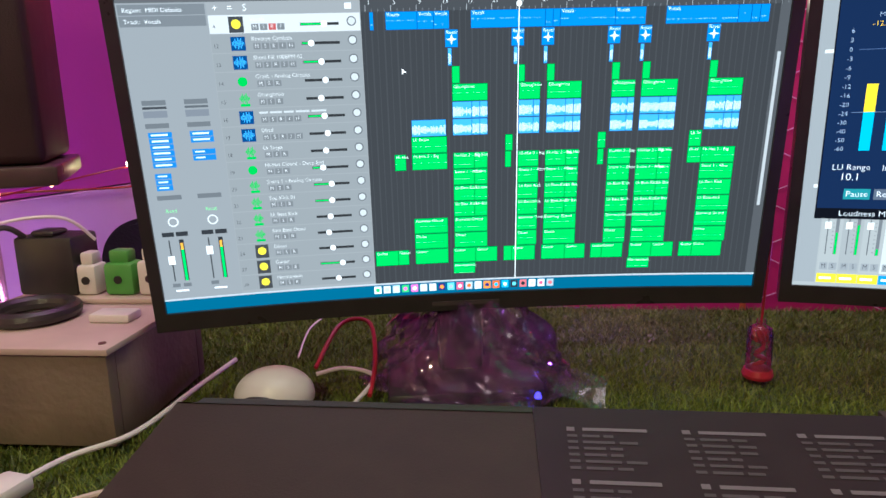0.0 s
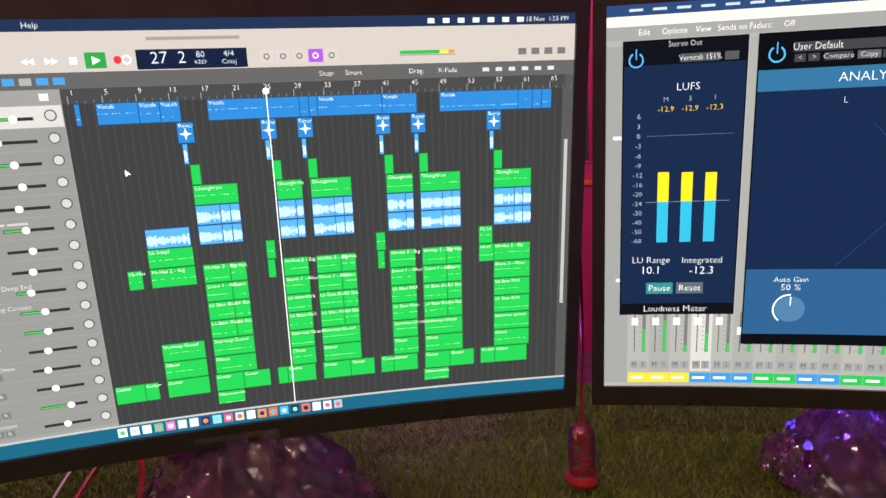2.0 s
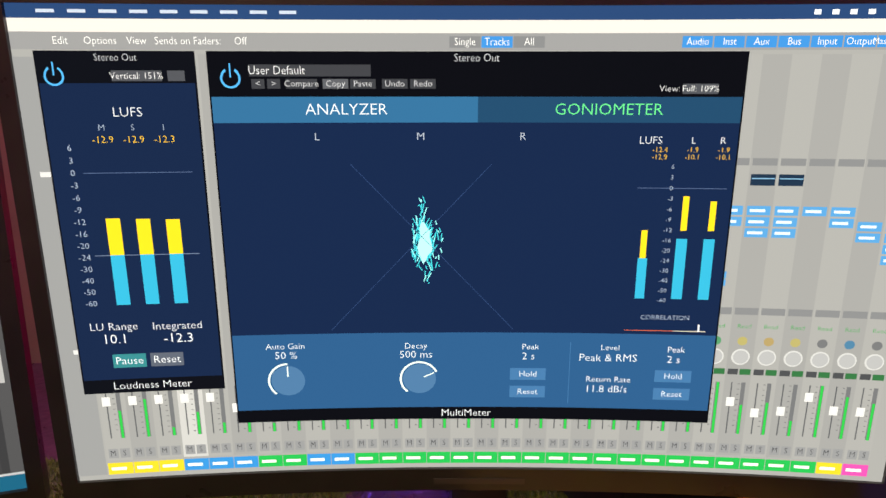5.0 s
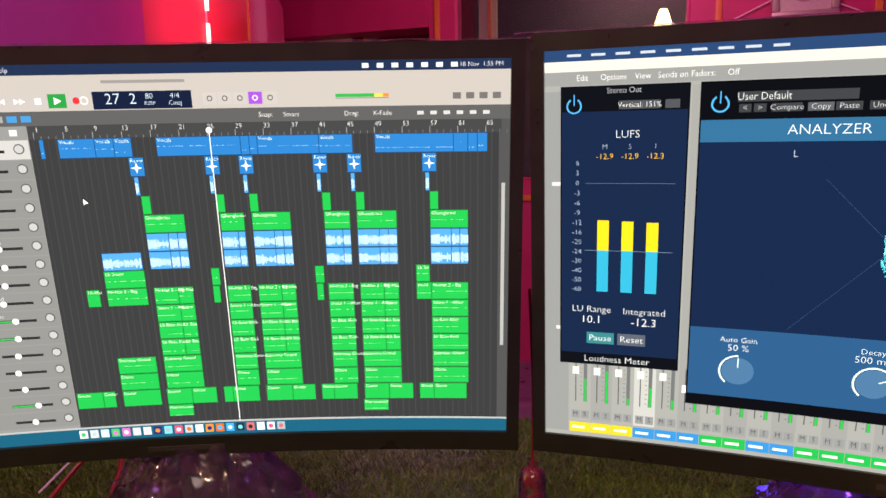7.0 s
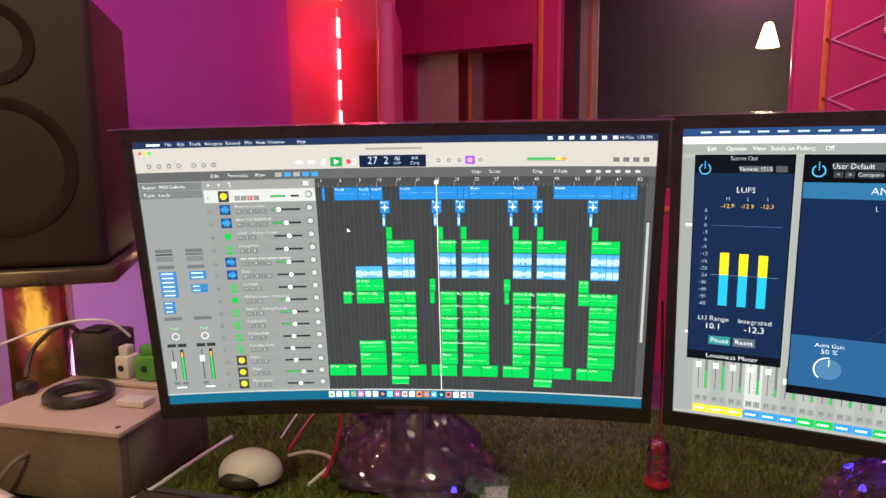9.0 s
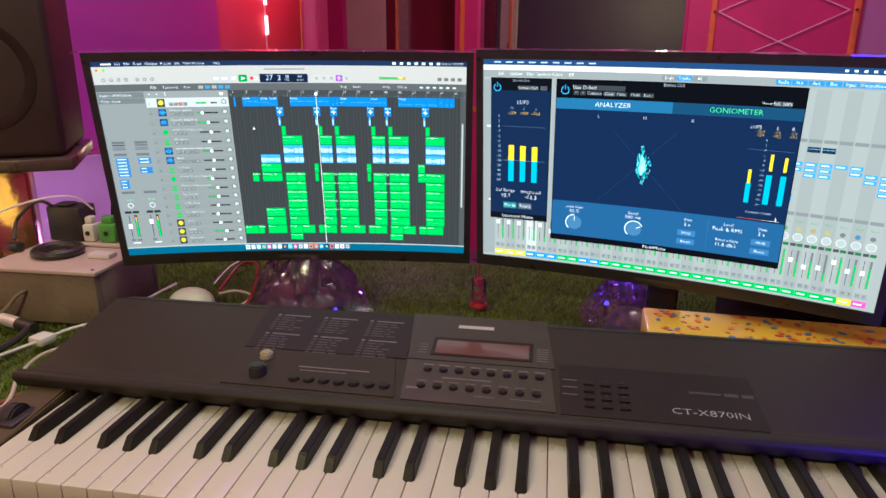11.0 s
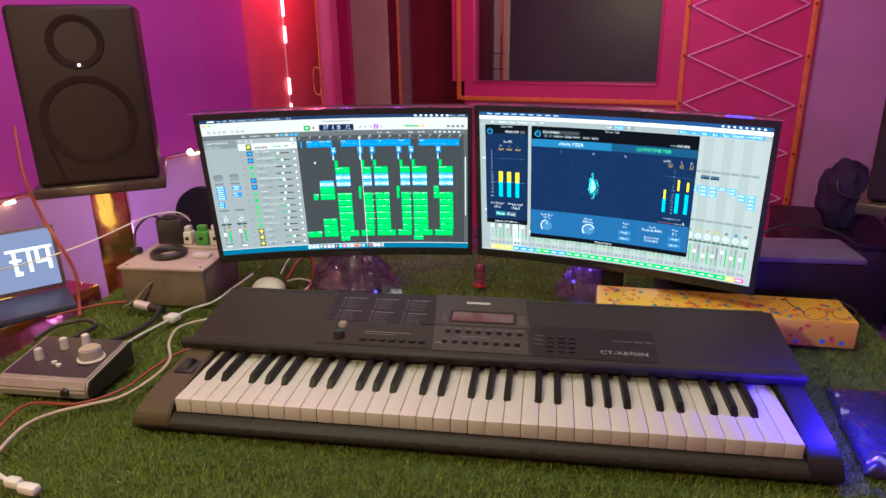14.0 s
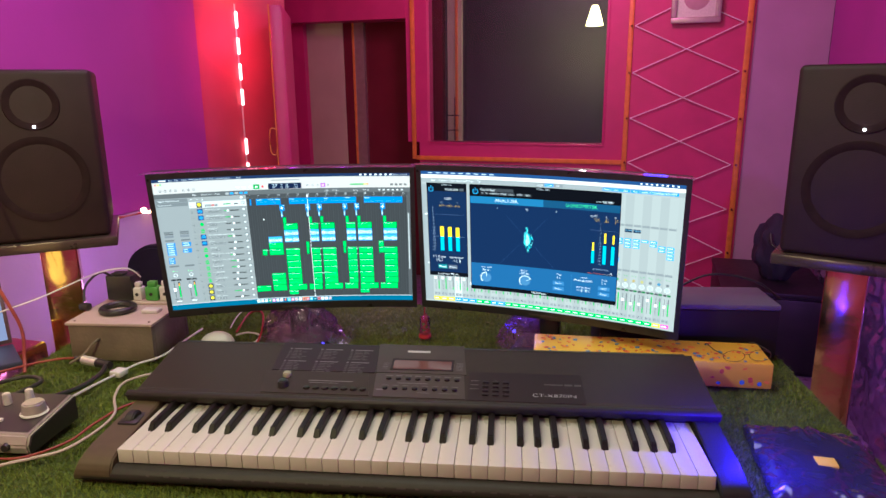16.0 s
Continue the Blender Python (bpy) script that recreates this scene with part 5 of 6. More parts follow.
# front print marks under the keys
vs, fs = [], []
for k in range(30):
    u, w = 0.05 + 0.026 * k, 0.005 + 0.004 * (k % 3)
    n = len(vs)
    vs += [(u, -0.0088, 0.0150), (u + w, -0.0088, 0.0150), (u + w, -0.0082, 0.0172), (u, -0.0082, 0.0172)]
    fs.append((n, n + 1, n + 2, n + 3))
me = bpy.data.meshes.new("front_print")
me.from_pydata([(x, y - 0.0082, z + 0.001) for x, y, z in vs], [], fs)
me.materials.append(PRINT_DIM)
ob = new("front_print", me)
ob.parent, ob["kind"] = kb, "stuff"
# keys
white = part("white_key", bm_box(0.00035, KP - 0.00035, 0.0, 0.146, 0.0265, 0.048, 0.0009), WHITE_KEY, kb)
for k in range(1, 36):
    b = new("white_key", white.data)
    b.parent, b.location = kb, (KP * k, 0, 0)
bk = bmesh.new()
quad = ((-0.0052, 0.052), (0.0052, 0.052), (0.0052, 0.143), (-0.0052, 0.143))
lo = [bk.verts.new((u, v, 0.046)) for u, v in quad]
hi = [bk.verts.new((u * 0.84, v + (0.011 if v < 0.1 else 0.0), 0.0585 if v < 0.1 else 0.0595)) for u, v in quad]
bk.faces.new(hi), bk.faces.new(lo[::-1])
for k in range(4):
    bk.faces.new((lo[k], lo[(k + 1) % 4], hi[(k + 1) % 4], hi[k]))
black = part("black_key", bevel_all(bk, 0.0012), BLACK_KEY, kb)
spots = [KP * (7 * o + d) + s for o in range(5) for d, s in ((1, -0.0016), (2, 0.0016), (4, -0.002), (5, 0.0), (6, 0.002))]
black.location = (spots[0], 0, 0)
for u in spots[1:]:
    b = new("black_key", black.data)
    b.parent, b.location = kb, (u, 0, 0)
BLUELED = glow("blue light", (0.07, 0.05, 1.0), 3.0)

# ---- loudspeakers on gold stands ----
def loudspeaker(m, label, light):
    s = thing("loudspeaker", m, label, "loudspeaker", "studio loudspeakers")
    w, h, d = 0.128, 0.392, 0.29
    part("cabinet", bm_box(-w, w, 0.0, d, 0.0, h, 0.012, seg=3), SPK, s)
    rim = lathe([(0.098, 0.0), (0.099, 0.0018), (0.092, 0.0025), (0.084, 0.0), (0.05, -0.012), (0.03, -0.016)], 40)
    part("woofer", rim, CONE, s).matrix_basis = pose(0, -0.001, 0.145, 90)
    part("dust_cap", lathe([(0.032, -0.017), (0.024, -0.010), (0.012, -0.007), (0.0005, -0.006)], 28), CONE, s).matrix_basis = pose(0, -0.001, 0.145, 90)
    part("tweeter_horn", lathe([(0.058, 0.0), (0.056, 0.002), (0.045, 0.001), (0.022, -0.012), (0.014, -0.006), (0.0005, -0.002)], 32), CONE, s).matrix_basis = pose(0, -0.001, 0.315, 90)
    part("power_light", bm_cyl(0.0026, 0.0026, 0.003, 12, (0, -0.004, 0.266), turn=pose(0, 0, 0, 90)), light, s, "small white power light")
    return s


def stand(m, label, up=0.0):
    s = thing("speaker_stand", m, label, "speaker stand", "gold speaker stands")
    part("top_plate", bm_box(-0.14, 0.14, -0.015, 0.29, 0.955 + up, 0.979 + up, 0.004), material("foil plate", (0.10, 0.07, 0.06), 0.3, 0.4, vary=0.25, scale=14, bump=0.4, bump_scale=25), s, "foil-wrapped top plate")
    bm = bm_box(-0.040, 0.040, 0.08, 0.160, 0.02, 0.955 + up, 0.003)
    part("column", bm, GOLD, s, "column wrapped in crinkled gold foil")
    part("foot", bm_box(-0.13, 0.13, 0.0, 0.26, 0.0, 0.02, 0.004), GOLD, s)
    return s


SM1, SM2 = pose(-0.602, 0.524, 0, 0, 0, 42), pose(1.142, 0.850, 0, 0, 0, -18)
WLED = glow("white power light", (0.9, 0.92, 1.0), 12.0)
for sm, up in ((SM1, 0.010), (SM2, 0.0)):
    stand(sm, "speaker stand with a gold foil column and plate", up)
    loudspeaker(sm @ pose(0, 0, 0.980 + up), "black two-way studio loudspeaker with a lit power light", WLED)

# ---- plywood socket box ----
wb = thing("socket_box", pose(-0.398, 0.350, DESK, 0, 0, 13), "raw plywood extension socket box with plugs in it", "socket box")
part("front_board", bm_box(0.0, 0.18, 0.0, 0.012, 0.0, 0.078, 0.001), PLY, wb)
part("back_board", bm_box(0.0, 0.18, 0.148, 0.16, 0.0, 0.078, 0.001), PLY, wb)
part("end_board", bm_box(0.0, 0.012, 0.0123, 0.1477, 0.0, 0.078, 0.001), PLY, wb)
part("end_board", bm_box(0.168, 0.18, 0.0123, 0.1477, 0.0, 0.078, 0.001), PLY, wb)
part("top_board", bm_box(-0.004, 0.184, -0.004, 0.164, 0.0783, 0.084, 0.001), PLYTOP, wb, "pale laminate top board")
for x, y in ((0.01, 0.01), (0.172, 0.01), (0.172, 0.15)):
    part("screw", bm_cyl(0.003, 0.003, 0.001, 10, (x, y, 0.0838)), BOOK, wb)
part("socket_strip", bm_box(0.03, 0.18, 0.118, 0.160, 0.0842, 0.090, 0.002), PLYTOP, wb)
part("switch", bm_box(0.128, 0.165, 0.060, 0.082, 0.0842, 0.092, 0.002), WHITEP, wb, "white rocker switch")
WT = DESK + 0.0842


def plug(m, mat, label, w=0.026, h=0.036):
    p = thing("plug", m, label, "plug", "plugs in the socket box")
    part("body", bm_box(-w / 2, w / 2, -0.012, 0.012, 0.0, h, 0.004), mat, p)
    part("neck", bm_box(-w / 3, w / 3, -0.008, 0.008, h - 0.001, h + 0.012, 0.003), mat, p)
    part("grip_dot", bm_cyl(0.004, 0.004, 0.0012, 12, (0, -0.0122, h * 0.5), turn=pose(0, 0, 0, 90)), BLACK, p)
    return p


B = pose(-0.398, 0.350, DESK, 0, 0, 13)
plug(B @ pose(0.085, 0.139, 0.0902), WHITEP, "white plug with a white cable", 0.02, 0.03)
plug(B @ pose(0.118, 0.139, 0.0902), GREENP, "green square plug in the socket", 0.03, 0.032)
plug(B @ pose(0.150, 0.139, 0.0902), WHITEP, "white square plug in the socket", 0.026, 0.034)
ad = thing("power_adapter", B @ pose(0.045, 0.140, 0.0902), "black power adapter brick standing in the socket box", "adapter")
part("body", bm_box(-0.030, 0.030, -0.014, 0.03, 0.0, 0.058, 0.004), BLACK, ad)
part("pin_cap", bm_box(-0.012, 0.012, -0.012, 0.012, 0.0583, 0.064, 0.003), BLACK, ad)
solid("cable_coil", bm_ring(0.032, 0.007, at=(-0.347, 0.437, WT + 0.0068)), BLACK, "black cable coiled on the socket box", "cable")
solid("small_connector", bm_box(-0.435, -0.410, 0.415, 0.432, WT + 0.0005, WT + 0.016, 0.005), BLACK, "small black plug lying on the socket box", "plug")

# ---- audio interface ----
ai = thing("audio_interface", pose(-0.303, -0.004, DESK, 0, 0, 12), "grey audio interface with knobs and a dark faceplate", "audio interface")
part("body", bevel_all(extrude([(0.0, 0.004), (-0.004, 0.02), (0.004, 0.036), (0.118, 0.050), (0.118, 0.004)], 0.0, 0.156), 0.003), ALU, ai)
face = bmesh.new()


def fz(v):
    return 0.036 + (v - 0.004) * (0.050 - 0.036) / 0.114


face.faces.new([face.verts.new((u, v, fz(v) + 0.0008)) for u, v in ((0.006, 0.010), (0.150, 0.010), (0.150, 0.114), (0.006, 0.114))])
part("faceplate", face, material("dark faceplate", (0.040, 0.030, 0.030), 0.4, vary=0.1), ai, "dark purple-grey faceplate")
part("end_panel", bevel_all(extrude([(0.0, 0.006), (-0.003, 0.02), (0.006, 0.0345), (0.116, 0.048), (0.116, 0.006)], 0.1563, 0.1595), 0.001), BLACK, ai)
part("main_knob", bm_cyl(0.019, 0.016, 0.020, 32, (0.124, 0.062, fz(0.062)), 0.002), ALU, ai, "large pale volume knob")
part("knob_collar", bm_cyl(0.022, 0.021, 0.003, 32, (0.124, 0.062, fz(0.062)), 0.001), WHITEP, ai)
for u, v in ((0.040, 0.050), (0.062, 0.082), (0.092, 0.096)):
    part("gain_knob", bm_cyl(0.0072, 0.006, 0.020, 20, (u, v, fz(v)), 0.0012), SILVER, ai)
for u, v in ((0.072, 0.042), (0.084, 0.036)):
    part("button", bm_cyl(0.0042, 0.004, 0.004, 14, (u, v, fz(v))), WHITEP, ai)
part("jack_socket", bm_cyl(0.007, 0.006, 0.006, 18, (0.12, -0.002, 0.018), turn=pose(0, 0, 0, 90)), BLACK, ai)

# ---- laptop on its foil pedestal ----
ped = solid("foil_pedestal", bm_box(-1.01, -0.590, 0.15, 0.46, 0.0, 0.762, 0.01), GOLD, "gold foil wrapped pedestal beside the desk", "pedestal")
lap = thing("laptop", pose(-0.618, 0.395, 0.7635, 0, 0, 57) @ Matrix.Diagonal((1, 1, 0.78, 1)), "open laptop with a bright lettered screen on the gold pedestal", "laptop")
part("base", bm_box(-0.31, 0.0, -0.13, 0.0, 0.0, 0.018, 0.004), material("laptop blue-grey shell", (0.05, 0.055, 0.10), 0.4), lap)
lid = bm_box(-0.31, 0.0, 0.0, 0.008, 0.0, 0.18, 0.003)
bmesh.ops.transform(lid, matrix=pose(0, 0.0, 0.019, -14), verts=lid.verts)
part("lid", lid, material("laptop lid shell", (0.10, 0.06, 0.07), 0.4), lap)
scr = bm_box(-0.302, -0.008, -0.0012, -0.0004, 0.012, 0.172)
bmesh.ops.transform(scr, matrix=pose(0, 0.0, 0.019, -14), verts=scr.verts)
part("screen", scr, glow("laptop picture", hexc("8a8fb4"), 0.9), lap, "lit blue-grey screen")
bars = [(-0.118, -0.020, 0.150, 0.158), (-0.105, -0.097, 0.085, 0.150), (-0.112, -0.088, 0.120, 0.128), (-0.075, -0.067, 0.085, 0.150), (-0.058, -0.050, 0.108, 0.150), (-0.058, -0.030, 0.108, 0.116), (-0.034, -0.026, 0.085, 0.150), (-0.105, -0.090, 0.078, 0.090)]
WHITEGLOW = glow("white lettering glow", (0.85, 0.9, 1.0), 1.6)
for x0, x1, z0, z1 in bars:
    b = bm_box(0.006 + 0.92 * x0, 0.006 + 0.92 * x1, -0.0022, -0.0014, -0.020 + 0.92 * z0, -0.020 + 0.92 * z1)
    bmesh.ops.transform(b, matrix=pose(0, 0.0, 0.019, -14), verts=b.verts)
    part("stroke", b, WHITEGLOW, lap)
wl = thing("paper_lamp", pose(-0.93, 0.42, 0.7635), "warm glowing paper lamp behind the laptop", "lamp")
part("shade", lathe([(0.05, 0.0), (0.055, 0.02), (0.055, 0.20), (0.048, 0.215), (0.0005, 0.216)], 28), glow("paper lamp glow", (1.0, 0.62, 0.28), 1.1), wl)

# ---- cables on the grass ----
G = DESK + 0.004


def cable(name, pts, r, mat, label):
    return solid(name, tube([(x, y, G + z) for x, y, z in pts], 0.8 * r, 8, 8), mat, label, "cable")


cable("usb_cable", [(-0.221, 0.548, 0.012), (-0.219, 0.480, 0.008), (-0.212, 0.400, 0.006), (-0.232, 0.352, 0.006), (-0.234, 0.301, 0.007), (-0.229, 0.241, 0.012), (-0.212, 0.170, 0.022)], 0.0030, WHITEP, "white cable lying across the grass")
solid("cable_joint", bm_box(-0.248, -0.222, 0.292, 0.318, G + 0.001, G + 0.014, 0.004), WHITEP, "white cable joint on the grass", "connector")
cable("microphone_cable", [(-0.47, 0.22, 0.01), (-0.44, 0.294, 0.006), (-0.407, 0.322, 0.008), (-0.372, 0.334, 0.010)], 0.0032, REDCABLE, "reddish microphone cable on the grass")
xl = thing("microphone_plug", pose(-0.372, 0.334, G + 0.010, 0, 0, -6), "silver microphone plug lying on the grass", "connector")
part("boot", bm_cyl(0.005, 0.0075, 0.022, 18, (0, 0, 0), turn=pose(0, 0, 0, 0, 90)), BLACK, xl)
part("shell", bm_cyl(0.009, 0.009, 0.042, 24, (0.0222, 0, 0), 0.001, turn=pose(0, 0, 0, 0, 90)), SILVER, xl, "shiny metal shell")
part("rear_sleeve", bm_cyl(0.0095, 0.0075, 0.034, 20, (0.0645, 0, 0), turn=pose(0, 0, 0, 0, 90)), BLACK, xl)
cable("black_cable", [(-0.285, 0.325, 0.010), (-0.262, 0.285, 0.009), (-0.252, 0.225, 0.010), (-0.255, 0.165, 0.018)], 0.0060, BLACK, "thick black cable on the grass")
cable("red_cable", [(-0.196, -0.100, 0.004), (-0.224, -0.020, 0.006), (-0.150, 0.010, 0.006), (-0.118, 0.068, 0.006), (-0.120, 0.126, 0.008), (-0.118, 0.188, 0.008), (-0.100, 0.226, 0.006)], 0.0026, REDCABLE, "thin red cable on the grass")
cable("pale_cable", [(-0.150, -0.130, 0.004), (-0.175, -0.065, 0.006), (-0.165, -0.022, 0.006), (-0.130, 0.016, 0.006), (-0.103, 0.050, 0.006), (-0.098, 0.112, 0.008), (-0.112, 0.162, 0.010), (-0.160, 0.214, 0.010), (-0.190, 0.275, 0.008), (-0.160, 0.330, 0.006), (-0.11, 0.36, 0.004)], 0.0030, PLYTOP, "pale cable winding over the grass")
cable("looped_cable", [(-0.415, 0.150, 0.005), (-0.420, 0.201, 0.008), (-0.383, 0.232, 0.012), (-0.340, 0.222, 0.012), (-0.325, 0.150, 0.020)], 0.0050, BLACK, "black cable looped behind the audio interface")
cable("hanging_cable", [(-0.338, 0.505, 0.140), (-0.352, 0.480, 0.165), (-0.40, 0.44, 0.160), (-0.47, 0.35, 0.125), (-0.53, 0.27, 0.105), (-0.60, 0.22, 0.09)], 0.0020, WHITEP, "white cable arching from the plug")
cable("copper_cable", [(-0.60, 0.34, 0.36), (-0.545, 0.296, 0.28), (-0.523, 0.295, 0.20), (-0.499, 0.301, 0.142), (-0.472, 0.305, 0.075), (-0.459, 0.291, 0.022), (-0.44, 0.27, -0.004)], 0.0042, REDCABLE, "reddish cable hanging from the stand")
cable("adapter_cable", [(-0.395, 0.500, 0.120), (-0.41, 0.47, 0.155), (-0.435, 0.445, 0.13), (-0.425, 0.424, 0.099)], 0.0035, BLACK, "short black cable of the adapter")
cable("box_cable", [(-0.335, 0.372, 0.045), (-0.335, 0.350, 0.042), (-0.350, 0.335, 0.020), (-0.372, 0.318, 0.004)], 0.0034, PLY, "grey cable leaving the socket box")
cw = thing("white_connector", pose(-0.085, -0.158, G, 0, 0, 5), "white cable connectors lying at the desk edge", "connector")
part("shell", bm_box(0.0, 0.022, -0.007, 0.007, 0.0, 0.012, 0.004), WHITEP, cw)
part("shell", bm_box(0.026, 0.054, -0.012, 0.002, 0.0, 0.012, 0.004), WHITEP, cw)
part("lead", tube([(-0.06, 0.02, 0.005), (-0.03, 0.01, 0.006), (0.002, 0.0, 0.006)], 0.003), WHITEP, cw)
part("lead", tube([(0.021, 0.0, 0.006), (0.024, -0.003, 0.006), (0.028, -0.005, 0.006)], 0.003), WHITEP, cw)

# ---- small things round the monitors ----
wd = thing("white_dock", pose(-0.142, 0.494, G, 0, 0, 24), "small glossy white charging dock with a dark opening", "dock")
dome = bmesh.new()
bmesh.ops.create_uvsphere(dome, u_segments=28, v_segments=16, radius=1)
for v in dome.verts:
    v.co = Vector((v.co.x * 0.036, v.co.y * 0.028, max(v.co.z, -0.25) * 0.026 + 0.0065))
part("shell", dome, WHITEP, wd)
slot = bmesh.new()
bmesh.ops.create_uvsphere(slot, u_segments=20, v_segments=12, radius=1)
for v in slot.verts:
    v.co = Vector((v.co.x * 0.024 - 0.006, v.co.y * 0.010 - 0.0215, max(v.co.z, -0.1) * 0.014 + 0.003))
part("opening", slot, BLACK, wd)
cable("dock_red_cable", [(-0.128, 0.545, 0.014), (-0.128, 0.600, 0.040), (-0.100, 0.610, 0.042), (-0.075, 0.568, 0.020), (-0.060, 0.520, 0.004)], 0.0028, REDP, "red cable arching out of the dock")
cable("dock_white_cable", [(-0.122, 0.535, 0.012), (-0.100, 0.552, 0.014), (-0.068, 0.548, 0.010), (-0.066, 0.500, 0.004)], 0.0026, WHITEP, "white cable out of the dock")
cable("thin_wire", [(-0.189, 0.723, 0.02), (-0.199, 0.664, 0.012), (-0.165, 0.575, 0.01)], 0.0014, CORD, "thin pale wire behind the monitor")


def crumpled_sheet(rx, ry, h, seed, grow=1.0):
    """A loose film hung from a narrow neck, with folds that run outwards and small sharp creases."""
    rng = random.Random(seed)
    bm = bmesh.new()
    rings, n = [], 56
    for i in range(13):
        t = i / 12
        ring = []
        for k in range(n):
            w = 2 * math.pi * k / n
            d = Vector((math.cos(w), math.sin(w), 0))
            fold = abs(noise.noise(d * 3.0 + Vector((seed + 1.6 * t, 0.9 * t, 3.2 * t)))) - 0.25
            lump = noise.noise(d * 1.3 + Vector((0, seed, 1.2 * t)))
            bulge = t ** 0.85
            q = (0.20 + 0.82 * bulge) * grow * (1 + 0.20 * lump * t + 0.30 * fold * (0.3 + 0.7 * t))
            z = h * (1.12 - 1.12 * t ** 1.1) * (1 + 0.20 * lump + 0.22 * fold)
            if t > 0.9:
                z = 0.003 + 0.012 * max(fold, 0) + 0.004 * (1 + lump) * (1 - t) * 10
            j = 0.0020 * min(1.0, 4 * t)
            ring.append(bm.verts.new((rx * q * d.x + rng.uniform(-j, j), ry * q * d.y + rng.uniform(-j, j), max(z, 0.003) + rng.uniform(0, j))))
        rings.append(ring)
    for a, b in zip(rings, rings[1:]):
        for k in range(n):
            m = (k + 1) % n
            bm.faces.new((a[k], a[m], b[m])), bm.faces.new((a[k], b[m], b[k]))
    return bm


def plastic_bag(name, place, rx, ry, h, seed, label, mat):
    bag = thing(name, pose(*place), label, "plastic bag", "wraps round the monitor feet")
    for layer, grow in (("film", 1.0), ("inner_film", 0.86)):
        ob = to_object(layer, crumpled_sheet(rx, ry, h * grow, seed + (0 if grow == 1.0 else 5.3), grow), mat, 22)
        ob.parent = bag
    flap = bmesh.new()
    pts = [(0.80 * rx, -0.55 * ry, 0.020), (1.25 * rx, -0.62 * ry, 0.005), (1.22 * rx, -0.20 * ry, 0.026), (0.85 * rx, -0.10 * ry, 0.030)]
    vs = [flap.verts.new(p) for p in pts]
    flap.faces.new(vs)
    bmesh.ops.subdivide_edges(flap, edges=list(flap.edges), cuts=5, use_grid_fill=True)
    for v in flap.verts:
        v.co.z += 0.003 * noise.noise(v.co * 60)
    part("loose_corner", flap, mat, bag)
    return bag


plastic_bag("plastic_wrap", (0.016, 0.588, DESK), 0.104, 0.072, 0.088, 3.0, "crumpled clear plastic wrap round the monitor foot", WRAP)
plastic_bag("plastic_wrap", (0.502, 0.700, DESK), 0.066, 0.056, 0.066, 9.0, "crumpled clear plastic wrap round the monitor foot", WRAP)

tiny = thing("indicator_light", pose(0.476, 0.715, DESK), "tiny blue indicator light under the clear wrap", "light")
part("stem", bm_cyl(0.004, 0.003, 0.018, 10, (0, 0, 0.001)), BLACK, tiny)
part("bulb", bm_cyl(0.004, 0.002, 0.006, 12, (0, 0, 0.0193), 0.0006), BLUELED, tiny, "glowing blue bulb")

tiny = thing("indicator_light", pose(0.088, 0.548, DESK), "tiny blue indicator light beside the clear wrap", "light")
part("stem", bm_cyl(0.003, 0.003, 0.010, 10, (0, 0, 0.001)), BLACK, tiny)
part("bulb", bm_cyl(0.0035, 0.002, 0.005, 12, (0, 0, 0.0113), 0.0006), BLUELED, tiny, "glowing blue bulb")

rose = thing("rose_bottle", pose(0.278, 0.677, DESK) @ Matrix.Diagonal((0.8, 0.8, 0.85, 1)), "little clear bottle with a red rose and red base", "ornament")
part("base", lathe([(0.0005, 0.0), (0.0165, 0.0), (0.018, 0.004), (0.016, 0.010), (0.011, 0.013), (0.0005, 0.014)], 24), REDP, rose, "red base")
part("tube", lathe([(0.0145, 0.010), (0.0148, 0.05), (0.013, 0.058), (0.006, 0.062), (0.0055, 0.068)], 24), WRAP, rose, "clear tube")
flower = bmesh.new()
bmesh.ops.create_icosphere(flower, subdivisions=3, radius=0.0095)
for v in flower.verts:
    v.co *= 1 + 0.18 * math.sin(9 * math.atan2(v.co.y, v.co.x) + 400 * v.co.z)
    v.co.z += 0.050
part("rose", flower, REDP, rose, "red rose")
part("ribbon", tube([(-0.006, 0.0, 0.012), (0.008, 0.004, 0.020), (-0.004, -0.004, 0.028), (0.005, 0.0, 0.036), (0.0, 0.0, 0.046)], 0.0028, 8, 6), REDP, rose)
part("cord", tube([(0.0, 0.0, 0.062), (0.001, -0.004, 0.10), (0.002, -0.012, 0.16), (0.0, -0.02, 0.25)], 0.0016, 6, 4), REDP, rose, "thin red cord")

